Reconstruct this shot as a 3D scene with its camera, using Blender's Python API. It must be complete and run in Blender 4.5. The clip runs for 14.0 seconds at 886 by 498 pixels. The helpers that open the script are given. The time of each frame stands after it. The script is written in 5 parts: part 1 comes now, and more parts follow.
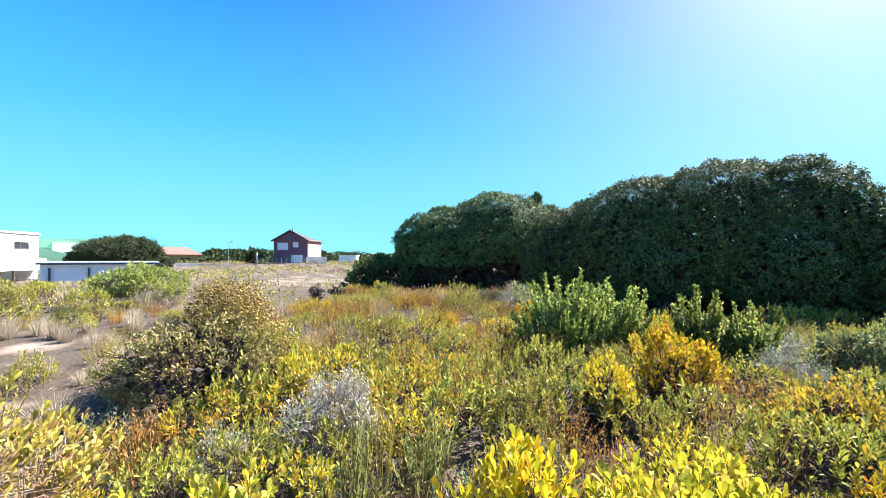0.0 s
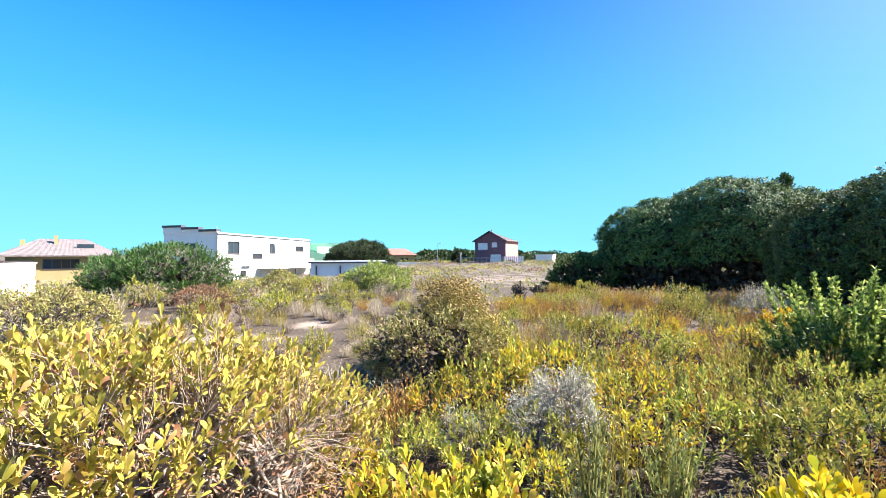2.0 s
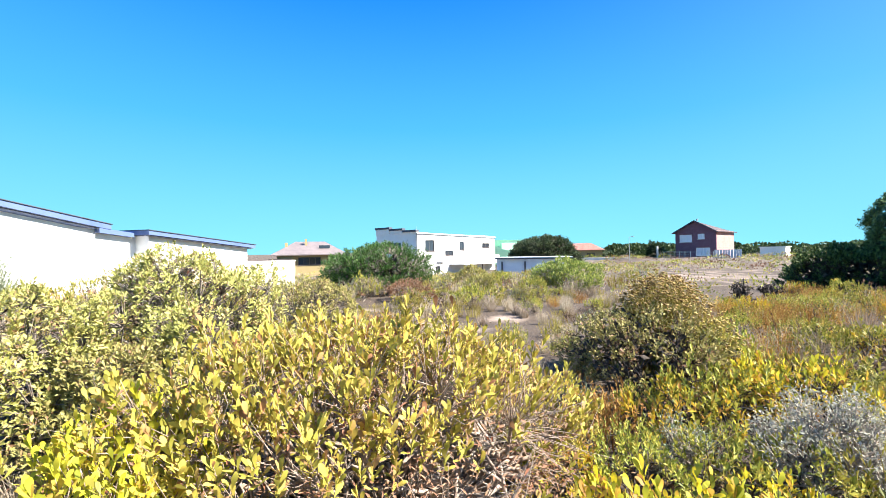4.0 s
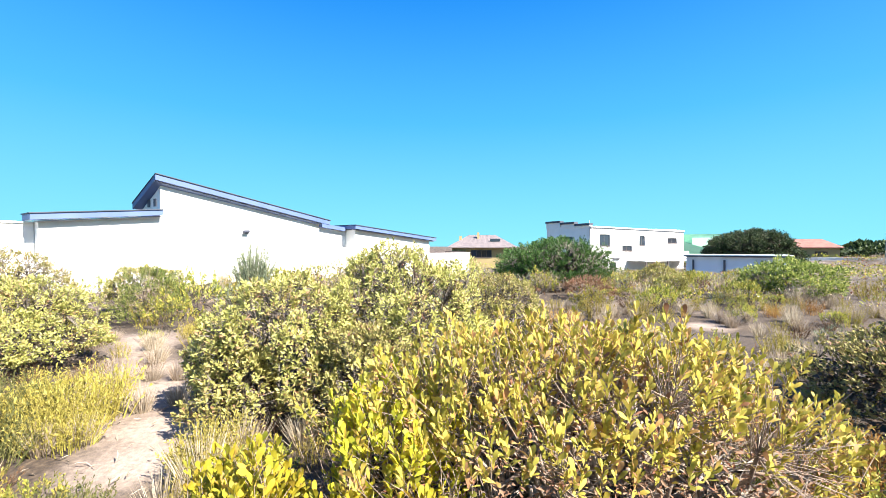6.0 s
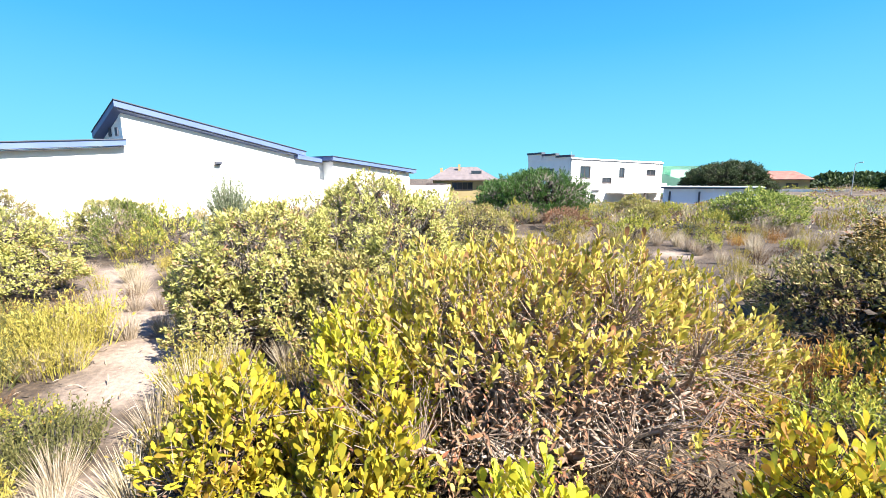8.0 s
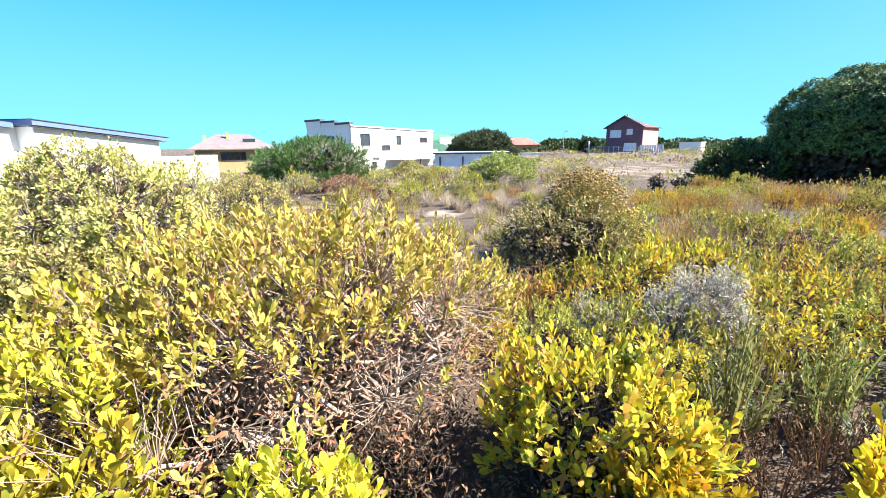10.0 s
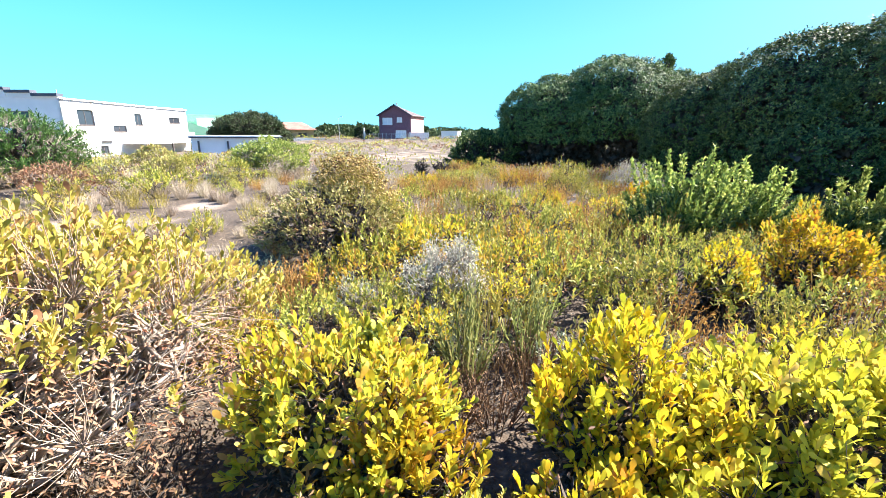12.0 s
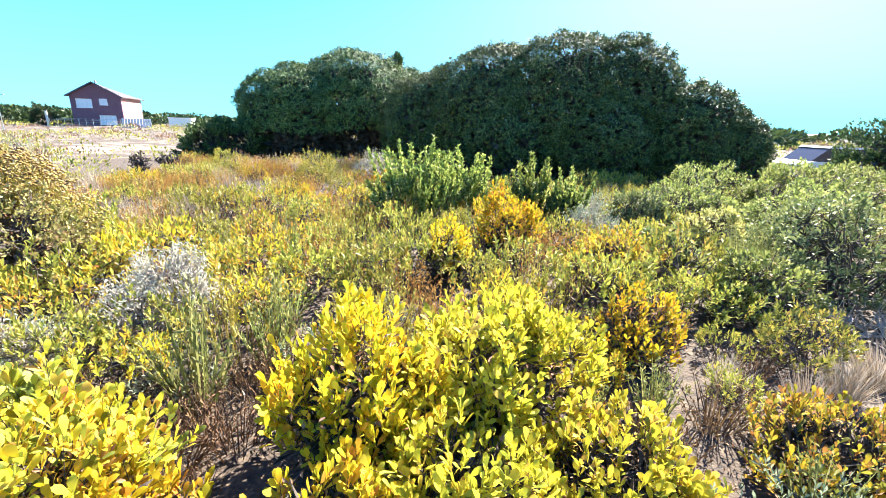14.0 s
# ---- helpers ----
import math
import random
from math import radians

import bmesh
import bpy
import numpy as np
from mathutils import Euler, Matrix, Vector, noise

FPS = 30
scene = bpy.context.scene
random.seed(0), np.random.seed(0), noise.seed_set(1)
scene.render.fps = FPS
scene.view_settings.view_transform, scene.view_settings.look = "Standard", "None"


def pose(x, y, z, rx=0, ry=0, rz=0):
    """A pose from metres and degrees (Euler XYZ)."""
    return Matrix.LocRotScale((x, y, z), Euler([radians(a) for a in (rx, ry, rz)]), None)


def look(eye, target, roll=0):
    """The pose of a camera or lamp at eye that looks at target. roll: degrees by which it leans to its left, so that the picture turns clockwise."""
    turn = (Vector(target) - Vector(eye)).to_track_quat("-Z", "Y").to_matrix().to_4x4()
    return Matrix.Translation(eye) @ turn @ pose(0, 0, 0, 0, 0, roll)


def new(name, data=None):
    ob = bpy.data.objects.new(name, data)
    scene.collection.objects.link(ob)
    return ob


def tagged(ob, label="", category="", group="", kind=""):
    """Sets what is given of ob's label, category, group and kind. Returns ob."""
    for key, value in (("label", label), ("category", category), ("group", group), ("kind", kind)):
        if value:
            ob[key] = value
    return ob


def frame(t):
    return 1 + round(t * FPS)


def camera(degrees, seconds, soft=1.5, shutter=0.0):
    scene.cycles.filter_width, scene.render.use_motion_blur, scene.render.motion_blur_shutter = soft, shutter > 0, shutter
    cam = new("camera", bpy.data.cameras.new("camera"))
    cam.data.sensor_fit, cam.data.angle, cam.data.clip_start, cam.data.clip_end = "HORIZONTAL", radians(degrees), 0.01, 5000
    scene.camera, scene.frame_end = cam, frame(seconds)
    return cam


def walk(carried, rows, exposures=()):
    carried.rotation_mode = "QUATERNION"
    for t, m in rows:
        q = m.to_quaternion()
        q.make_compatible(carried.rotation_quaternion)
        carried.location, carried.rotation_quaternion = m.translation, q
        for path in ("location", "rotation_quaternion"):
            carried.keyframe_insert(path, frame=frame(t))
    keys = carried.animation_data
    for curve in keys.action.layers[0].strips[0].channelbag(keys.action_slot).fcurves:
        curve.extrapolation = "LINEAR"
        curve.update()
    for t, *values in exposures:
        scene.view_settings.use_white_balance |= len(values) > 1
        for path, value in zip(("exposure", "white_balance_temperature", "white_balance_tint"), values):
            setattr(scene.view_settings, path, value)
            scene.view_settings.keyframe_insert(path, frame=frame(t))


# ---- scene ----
cam = camera(92.7, 14.0, soft=0.5)
PATH = [
    (0, (0.018, 0.004, 1.54), (-0.005, 2.004, 1.574), 0.2),
    (0.5, (-0.025, 0.007, 1.53), (-0.272, 1.992, 1.567), -0.2),
    (1, (-0.083, 0.02, 1.511), (-0.54, 1.966, 1.55), -0.2),
    (1.5, (-0.131, 0.002, 1.507), (-0.818, 1.88, 1.541), -0.1),
    (2, (-0.176, -0.031, 1.509), (-1.075, 1.756, 1.54), -0.2),
    (2.5, (-0.217, -0.03, 1.511), (-1.31, 1.645, 1.533), -0.7),
    (3, (-0.235, -0.058, 1.513), (-1.497, 1.494, 1.537), -1.1),
    (3.5, (-0.275, -0.077, 1.509), (-1.689, 1.338, 1.533), -1.3),
    (4, (-0.314, -0.115, 1.51), (-1.871, 1.141, 1.53), -1.0),
    (6.3, (-0.36, -0.422, 1.561), (-2.295, 0.083, 1.514), 0.2),
    (6.5, (-0.347, -0.433, 1.556), (-2.284, 0.057, 1.456), 0.3),
    (7, (-0.33, -0.432, 1.534), (-2.26, 0.04, 1.304), 0.4),
    (7.2, (-0.304, -0.426, 1.536), (-2.23, 0.047, 1.279), 0.4),
    (9.3, (-0.288, -0.231, 1.509), (-1.853, 0.939, 1.085), -1.0),
    (9.5, (-0.273, -0.214, 1.51), (-1.77, 1.039, 1.072), -0.9),
    (10, (-0.242, -0.176, 1.508), (-1.568, 1.246, 1.038), -0.9),
    (10.5, (-0.207, -0.135, 1.504), (-1.356, 1.425, 1.009), -0.5),
    (11, (-0.162, -0.092, 1.503), (-1.116, 1.588, 0.988), -0.2),
    (11.5, (-0.114, -0.061, 1.498), (-0.849, 1.723, 0.97), 0.3),
    (12, (-0.052, -0.049, 1.502), (-0.52, 1.82, 0.967), 0.5),
    (12.5, (0.003, -0.029, 1.502), (-0.181, 1.887, 0.96), 0.6),
    (13, (0.064, -0.008, 1.499), (0.172, 1.913, 0.954), 1.1),
    (13.5, (0.113, -0.013, 1.507), (0.473, 1.876, 0.955), 1.5),
    (14, (0.164, -0.016, 1.506), (0.75, 1.813, 0.947), 1.6),
]
walk(cam, [(t, look(eye, target, roll)) for t, eye, target, roll in PATH],
     [(0, 2.22), (4, 2.08), (7, 2.02), (9.5, 2.14), (10.5, 2.38), (12, 2.54), (14, 2.84)])

# ---- world, sun ----
SUN_AZ, SUN_EL = radians(52), radians(43)
to_sun = Vector((math.sin(SUN_AZ) * math.cos(SUN_EL), math.cos(SUN_AZ) * math.cos(SUN_EL), math.sin(SUN_EL)))
world = bpy.data.worlds.new("world")
scene.world = world
world.use_nodes = True
wn, wl = world.node_tree.nodes, world.node_tree.links
sky = wn.new("ShaderNodeTexSky")
sky.sky_type, sky.sun_disc = "NISHITA", False
sky.sun_elevation, sky.sun_rotation = SUN_EL, SUN_AZ
sky.air_density, sky.dust_density, sky.ozone_density = 1.0, 9.0, 2.0
sat = wn.new("ShaderNodeHueSaturation")
sat.inputs["Saturation"].default_value = 1.2
sat.inputs["Hue"].default_value = 0.5
wl.new(sky.outputs[0], sat.inputs["Color"])
# clear coastal air: the sky keeps its blue down to the horizon
wtex = wn.new("ShaderNodeTexCoord")
wsep = wn.new("ShaderNodeSeparateXYZ")
wl.new(wtex.outputs["Generated"], wsep.inputs[0])
deep = wn.new("ShaderNodeValToRGB")
deep.color_ramp.elements.new(0.28)
for e, (p, c) in zip(deep.color_ramp.elements, ((0.0, (1.5, 4.5, 5.7)), (0.28, (0.46, 2.75, 5.3)), (0.58, (0.0, 1.15, 4.65)))):
    e.position, e.color = p, (*c, 1)
wl.new(wsep.outputs["Z"], deep.inputs[0])
blend = wn.new("ShaderNodeMix")
blend.data_type = "RGBA"
toward = wn.new("ShaderNodeVectorMath")
toward.operation = "DOT_PRODUCT"
wl.new(wtex.outputs["Generated"], toward.inputs[0])
toward.inputs[1].default_value = to_sun
glow = wn.new("ShaderNodeMapRange")
glow.interpolation_type = "SMOOTHSTEP"
wl.new(toward.outputs["Value"], glow.inputs[0])
for i, v in ((1, 0.08), (2, 0.86), (3, 0.985), (4, 0.89)):
    glow.inputs[i].default_value = v
wl.new(glow.outputs[0], blend.inputs["Factor"])
wl.new(sat.outputs[0], blend.inputs["A"])
wl.new(deep.outputs[0], blend.inputs["B"])
wl.new(blend.outputs["Result"], wn["Background"].inputs["Color"])
wn["Background"].inputs["Strength"].default_value = 0.051
sun = new("sun", bpy.data.lights.new("sun", "SUN"))
sun.data.energy, sun.data.angle, sun.data.color = 5.0, radians(0.55), (1.0, 0.95, 0.87)
sun.matrix_world = look(to_sun * 60, (0, 0, 0))


# ---- materials ----
def node_mat(name):
    m = bpy.data.materials.new(name)
    m.use_nodes = True
    return m, m.node_tree.nodes, m.node_tree.links, m.node_tree.nodes["Principled BSDF"]


def ramp_node(n, stops):
    r = n.new("ShaderNodeValToRGB")
    while len(r.color_ramp.elements) < len(stops):
        r.color_ramp.elements.new(0.5)
    for e, (p, c) in zip(r.color_ramp.elements, stops):
        e.position, e.color = p, (*c, 1)
    return r


def leafy(name, stops, through_light=0.35, rough=0.5, patch=2.5, spread=0.35, tone=0.6):
    """Leaves: a colour for each leaf, patches of paler and darker growth, light shining through."""
    m, n, l, p = node_mat(name)
    geo = n.new("ShaderNodeNewGeometry")
    obi = n.new("ShaderNodeObjectInfo")
    tex = n.new("ShaderNodeTexCoord")
    big = n.new("ShaderNodeTexNoise")
    big.inputs["Scale"].default_value = patch
    big.inputs["Detail"].default_value = 2
    l.new(tex.outputs["Object"], big.inputs["Vector"])
    mix = n.new("ShaderNodeMath")
    mix.operation = "MULTIPLY_ADD"
    l.new(big.outputs["Fac"], mix.inputs[0])
    mix.inputs[1].default_value = spread * 2
    mix.inputs[2].default_value = -spread
    add = n.new("ShaderNodeMath")
    add.operation = "ADD"
    l.new(geo.outputs["Random Per Island"], add.inputs[0])
    l.new(mix.outputs[0], add.inputs[1])
    r = ramp_node(n, [(q, tuple(v * tone for v in c)) for q, c in stops])
    l.new(add.outputs[0], r.inputs[0])
    hs = n.new("ShaderNodeHueSaturation")
    rng_v = n.new("ShaderNodeMapRange")
    l.new(obi.outputs["Random"], rng_v.inputs[0])
    rng_v.inputs[3].default_value, rng_v.inputs[4].default_value = 0.8, 1.2
    l.new(rng_v.outputs[0], hs.inputs["Value"])
    rng_h = n.new("ShaderNodeMapRange")
    l.new(obi.outputs["Random"], rng_h.inputs[0])
    rng_h.inputs[3].default_value, rng_h.inputs[4].default_value = 0.488, 0.512
    l.new(rng_h.outputs[0], hs.inputs["Hue"])
    l.new(r.outputs[0], hs.inputs["Color"])
    l.new(hs.outputs[0], p.inputs["Base Color"])
    p.inputs["Roughness"].default_value = rough
    p.inputs["Specular IOR Level"].default_value = 0.22
    t = n.new("ShaderNodeBsdfTranslucent")
    l.new(hs.outputs[0], t.inputs["Color"])
    ms = n.new("ShaderNodeMixShader")
    ms.inputs[0].default_value = through_light
    l.new(p.outputs[0], ms.inputs[1])
    l.new(t.outputs[0], ms.inputs[2])
    l.new(ms.outputs[0], n["Material Output"].inputs["Surface"])
    return m


def surface(name, c1, c2, scale=6.0, rough=0.8, bump=0.2, fine=80.0, metal=0.0):
    """Two colours mixed by coarse stains and fine grain, with relief."""
    m, n, l, p = node_mat(name)
    tex = n.new("ShaderNodeTexCoord")
    a = n.new("ShaderNodeTexNoise")
    a.inputs["Scale"].default_value, a.inputs["Detail"].default_value = scale, 6
    b = n.new("ShaderNodeTexNoise")
    b.inputs["Scale"].default_value, b.inputs["Detail"].default_value = fine, 3
    l.new(tex.outputs["Object"], a.inputs["Vector"])
    l.new(tex.outputs["Object"], b.inputs["Vector"])
    s = n.new("ShaderNodeMath")
    s.operation = "MULTIPLY_ADD"
    l.new(b.outputs["Fac"], s.inputs[0])
    s.inputs[1].default_value = 0.4
    l.new(a.outputs["Fac"], s.inputs[2])
    r = ramp_node(n, [(0.4, c1), (0.95, c2)])
    l.new(s.outputs[0], r.inputs[0])
    l.new(r.outputs[0], p.inputs["Base Color"])
    bp = n.new("ShaderNodeBump")
    bp.inputs["Strength"].default_value, bp.inputs["Distance"].default_value = bump, 0.02
    l.new(s.outputs[0], bp.inputs["Height"])
    l.new(bp.outputs[0], p.inputs["Normal"])
    p.inputs["Roughness"].default_value, p.inputs["Metallic"].default_value = rough, metal
    return m


def brickwork(name, c1, c2, mortar, scale):
    m, n, l, p = node_mat(name)
    tex = n.new("ShaderNodeTexCoord")
    mp = n.new("ShaderNodeMapping")
    mp.inputs["Rotation"].default_value = (radians(90), 0, radians(45))
    b = n.new("ShaderNodeTexBrick")
    b.inputs["Color1"].default_value, b.inputs["Color2"].default_value = (*c1, 1), (*c2, 1)
    b.inputs["Mortar"].default_value = (*mortar, 1)
    b.inputs["Scale"].default_value, b.inputs["Mortar Size"].default_value = scale, 0.012
    l.new(tex.outputs["Object"], mp.inputs[0])
    l.new(mp.outputs[0], b.inputs["Vector"])
    nz = n.new("ShaderNodeTexNoise")
    nz.inputs["Scale"].default_value, nz.inputs["Detail"].default_value = 1.2, 5
    l.new(tex.outputs["Object"], nz.inputs["Vector"])
    hs = n.new("ShaderNodeHueSaturation")
    mr = n.new("ShaderNodeMapRange")
    mr.inputs[3].default_value, mr.inputs[4].default_value = 0.7, 1.3
    l.new(nz.outputs["Fac"], mr.inputs[0])
    l.new(mr.outputs[0], hs.inputs["Value"])
    l.new(b.outputs["Color"], hs.inputs["Color"])
    l.new(hs.outputs[0], p.inputs["Base Color"])
    bp = n.new("ShaderNodeBump")
    bp.inputs["Strength"].default_value = 0.4
    l.new(b.outputs["Fac"], bp.inputs["Height"])
    bp.invert = True
    l.new(bp.outputs[0], p.inputs["Normal"])
    p.inputs["Roughness"].default_value = 0.85
    return m


def tiled(name, c1, c2, scale, along="Y"):
    """Roof sheets or tiles: ribs across the slope, mottled."""
    m, n, l, p = node_mat(name)
    tex = n.new("ShaderNodeTexCoord")
    w = n.new("ShaderNodeTexWave")
    w.wave_type, w.bands_direction = "BANDS", along
    w.inputs["Scale"].default_value, w.inputs["Distortion"].default_value = scale, 0.3
    l.new(tex.outputs["Object"], w.inputs["Vector"])
    nz = n.new("ShaderNodeTexNoise")
    nz.inputs["Scale"].default_value, nz.inputs["Detail"].default_value = 1.5, 6
    l.new(tex.outputs["Object"], nz.inputs["Vector"])
    r = ramp_node(n, [(0.3, c1), (0.75, c2)])
    l.new(nz.outputs["Fac"], r.inputs[0])
    l.new(r.outputs[0], p.inputs["Base Color"])
    bp = n.new("ShaderNodeBump")
    bp.inputs["Strength"].default_value, bp.inputs["Distance"].default_value = 0.6, 0.05
    l.new(w.outputs["Fac"], bp.inputs["Height"])
    l.new(bp.outputs[0], p.inputs["Normal"])
    p.inputs["Roughness"].default_value = 0.6
    return m


def ground_mat():
    """Pale sand where it lies bare, dry litter and dark humus between."""
    m, n, l, p = node_mat("sandy_ground")
    tex = n.new("ShaderNodeTexCoord")
    at = n.new("ShaderNodeAttribute")
    at.attribute_name = "bare"
    a = n.new("ShaderNodeTexNoise")
    a.inputs["Scale"].default_value, a.inputs["Detail"].default_value = 0.8, 8
    b = n.new("ShaderNodeTexNoise")
    b.inputs["Scale"].default_value, b.inputs["Detail"].default_value = 22, 6
    c = n.new("ShaderNodeTexVoronoi")
    c.inputs["Scale"].default_value = 60
    for q in (a, b, c):
        l.new(tex.outputs["Object"], q.inputs["Vector"])
    litter = ramp_node(n, [(0.3, (0.022, 0.015, 0.011)), (0.55, (0.065, 0.044, 0.028)), (0.8, (0.15, 0.11, 0.07))])
    l.new(b.outputs["Fac"], litter.inputs[0])
    sand = ramp_node(n, [(0.25, (0.20, 0.15, 0.115)), (0.75, (0.36, 0.28, 0.22))])
    l.new(b.outputs["Fac"], sand.inputs[0])
    f = n.new("ShaderNodeMath")
    f.operation = "ADD"
    l.new(at.outputs["Fac"], f.inputs[0])
    l.new(a.outputs["Fac"], f.inputs[1])
    edge = ramp_node(n, [(0.72, (0, 0, 0)), (1.1, (1, 1, 1))])
    l.new(f.outputs[0], edge.inputs[0])
    mx = n.new("ShaderNodeMix")
    mx.data_type = "RGBA"
    l.new(edge.outputs[0], mx.inputs["Factor"])
    l.new(litter.outputs[0], mx.inputs["A"])
    l.new(sand.outputs[0], mx.inputs["B"])
    l.new(mx.outputs["Result"], p.inputs["Base Color"])
    bp = n.new("ShaderNodeBump")
    bp.inputs["Strength"].default_value, bp.inputs["Distance"].default_value = 0.5, 0.012
    s = n.new("ShaderNodeMath")
    s.operation = "ADD"
    l.new(b.outputs["Fac"], s.inputs[0])
    l.new(c.outputs["Distance"], s.inputs[1])
    l.new(s.outputs[0], bp.inputs["Height"])
    l.new(bp.outputs[0], p.inputs["Normal"])
    p.inputs["Roughness"].default_value = 0.95
    return m


def glass_mat(name, tint):
    m, n, l, p = node_mat(name)
    p.inputs["Base Color"].default_value = (*tint, 1)
    p.inputs["Roughness"].default_value = 0.06
    p.inputs["Specular IOR Level"].default_value = 0.7
    return m


LEAF_YELLOW = leafy("leaf_yellow", [(0.0, (0.20, 0.23, 0.04)), (0.2, (0.55, 0.52, 0.06)), (0.55, (0.86, 0.66, 0.045)), (0.82, (0.84, 0.49, 0.08)), (1.0, (0.50, 0.22, 0.08))], 0.36, 0.6, tone=0.62)
LEAF_LEMON = leafy("leaf_lemon", [(0.0, (0.30, 0.33, 0.04)), (0.25, (0.66, 0.62, 0.05)), (0.75, (0.88, 0.73, 0.06)), (1.0, (0.76, 0.50, 0.10))], 0.38, 0.6, tone=0.66)
LEAF_LIME = leafy("leaf_dull_yellow", [(0.0, (0.34, 0.32, 0.05)), (0.3, (0.66, 0.58, 0.10)), (0.72, (0.82, 0.64, 0.13)), (0.9, (0.74, 0.46, 0.17)), (1.0, (0.42, 0.2, 0.1))], 0.28, 0.6, 2.5, 0.2, tone=0.64)
LEAF_GOLD = leafy("leaf_gold", [(0.0, (0.42, 0.40, 0.03)), (0.3, (0.80, 0.62, 0.03)), (0.75, (0.88, 0.56, 0.03)), (1.0, (0.66, 0.27, 0.04))], 0.36, 0.6, tone=0.62)
LEAF_PALE = leafy("leaf_pale_olive", [(0.0, (0.26, 0.26, 0.07)), (0.4, (0.50, 0.47, 0.14)), (0.8, (0.66, 0.60, 0.22)), (1.0, (0.48, 0.29, 0.16))], 0.3, tone=0.7)
LEAF_DRY = leafy("leaf_withered", [(0.0, (0.34, 0.19, 0.11)), (0.6, (0.54, 0.36, 0.22)), (1.0, (0.44, 0.18, 0.09))], 0.2, 0.8)
LEAF_DARK = leafy("leaf_dark_green", [(0.0, (0.03, 0.055, 0.02)), (0.45, (0.085, 0.135, 0.04)), (0.85, (0.16, 0.23, 0.065)), (1.0, (0.24, 0.31, 0.10))], 0.1, 0.6, 0.8, 0.2, tone=0.82)
LEAF_FAR = leafy("leaf_far_tree", [(0.0, (0.035, 0.065, 0.03)), (0.6, (0.08, 0.13, 0.045)), (1.0, (0.16, 0.21, 0.08))], 0.2, 0.6, 0.6)
LEAF_WILLOW = leafy("leaf_mid_green", [(0.0, (0.05, 0.11, 0.03)), (0.5, (0.11, 0.21, 0.05)), (1.0, (0.22, 0.33, 0.09))], 0.3, 0.5, 1.5)
LEAF_CONE = leafy("leaf_fresh_green", [(0.0, (0.08, 0.13, 0.03)), (0.4, (0.24, 0.31, 0.07)), (0.8, (0.46, 0.50, 0.13)), (1.0, (0.62, 0.60, 0.18))], 0.38, 0.5, 3, tone=0.8)
LEAF_LOW = leafy("leaf_low_scrub", [(0.0, (0.15, 0.18, 0.03)), (0.4, (0.38, 0.40, 0.07)), (0.8, (0.64, 0.58, 0.11)), (1.0, (0.70, 0.46, 0.11))], 0.28, tone=0.68)
LEAF_GREY = leafy("leaf_grey_green", [(0.0, (0.15, 0.20, 0.12)), (0.5, (0.28, 0.33, 0.20)), (1.0, (0.46, 0.48, 0.32))], 0.3, tone=0.75)
LEAF_BACKLIT = leafy("leaf_backlit_pale", [(0.0, (0.14, 0.20, 0.06)), (0.5, (0.36, 0.43, 0.10)), (1.0, (0.56, 0.57, 0.2))], 0.42)
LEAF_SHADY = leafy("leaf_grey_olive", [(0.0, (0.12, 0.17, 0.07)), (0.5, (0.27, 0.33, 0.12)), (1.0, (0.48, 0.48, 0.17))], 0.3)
LEAF_SILVER = leafy("leaf_silver", [(0.0, (0.30, 0.31, 0.23)), (0.5, (0.46, 0.46, 0.36)), (1.0, (0.64, 0.62, 0.52))], 0.3, 0.8, tone=0.85)
STRAW = leafy("dry_straw", [(0.0, (0.46, 0.35, 0.22)), (0.5, (0.66, 0.54, 0.40)), (1.0, (0.78, 0.68, 0.55))], 0.2, 0.7, tone=0.6)
HEATH_GREEN = leafy("heath_dull_green", [(0.0, (0.13, 0.15, 0.05)), (0.5, (0.27, 0.28, 0.09)), (1.0, (0.42, 0.38, 0.13))], 0.2, 0.7, tone=0.5)
RUST = leafy("rust_heath", [(0.0, (0.34, 0.17, 0.05)), (0.5, (0.60, 0.32, 0.09)), (1.0, (0.68, 0.46, 0.14))], 0.2, 0.7, tone=0.66)
OCHRE = leafy("ochre_heath", [(0.0, (0.36, 0.30, 0.06)), (0.5, (0.60, 0.50, 0.10)), (1.0, (0.74, 0.60, 0.18))], 0.2, 0.7, tone=0.54)
BROWN = leafy("brown_dead_growth", [(0.0, (0.10, 0.06, 0.04)), (0.5, (0.22, 0.13, 0.07)), (1.0, (0.36, 0.22, 0.11))], 0.15, 0.8)
REED = leafy("reed_green", [(0.0, (0.18, 0.21, 0.06)), (0.5, (0.36, 0.40, 0.12)), (1.0, (0.60, 0.55, 0.20))], 0.3, 0.6)
HEADS = leafy("ochre_flower_heads", [(0.0, (0.16, 0.10, 0.04)), (0.5, (0.36, 0.25, 0.08)), (1.0, (0.56, 0.42, 0.16))], 0.1, 0.9, tone=0.9)
BARK = surface("grey_bark", (0.07, 0.055, 0.045), (0.27, 0.23, 0.19), 9, 0.9, 0.6, 60)
BARK_MID = surface("weathered_twigs", (0.14, 0.10, 0.075), (0.40, 0.31, 0.24), 9, 0.9, 0.4, 60)
BARK_PALE = surface("bleached_twigs", (0.17, 0.14, 0.115), (0.44, 0.38, 0.32), 9, 0.9, 0.4, 60)
# dark bark; also colours the sheets that stand for shade inside crowns
BARK_AND_SHADE = surface("dark_bark", (0.02, 0.016, 0.013), (0.09, 0.07, 0.055), 7, 0.95, 0.6, 50)
PLASTER = surface("white_plaster", (0.74, 0.73, 0.70), (0.84, 0.83, 0.80), 0.7, 0.85, 0.25, 40)
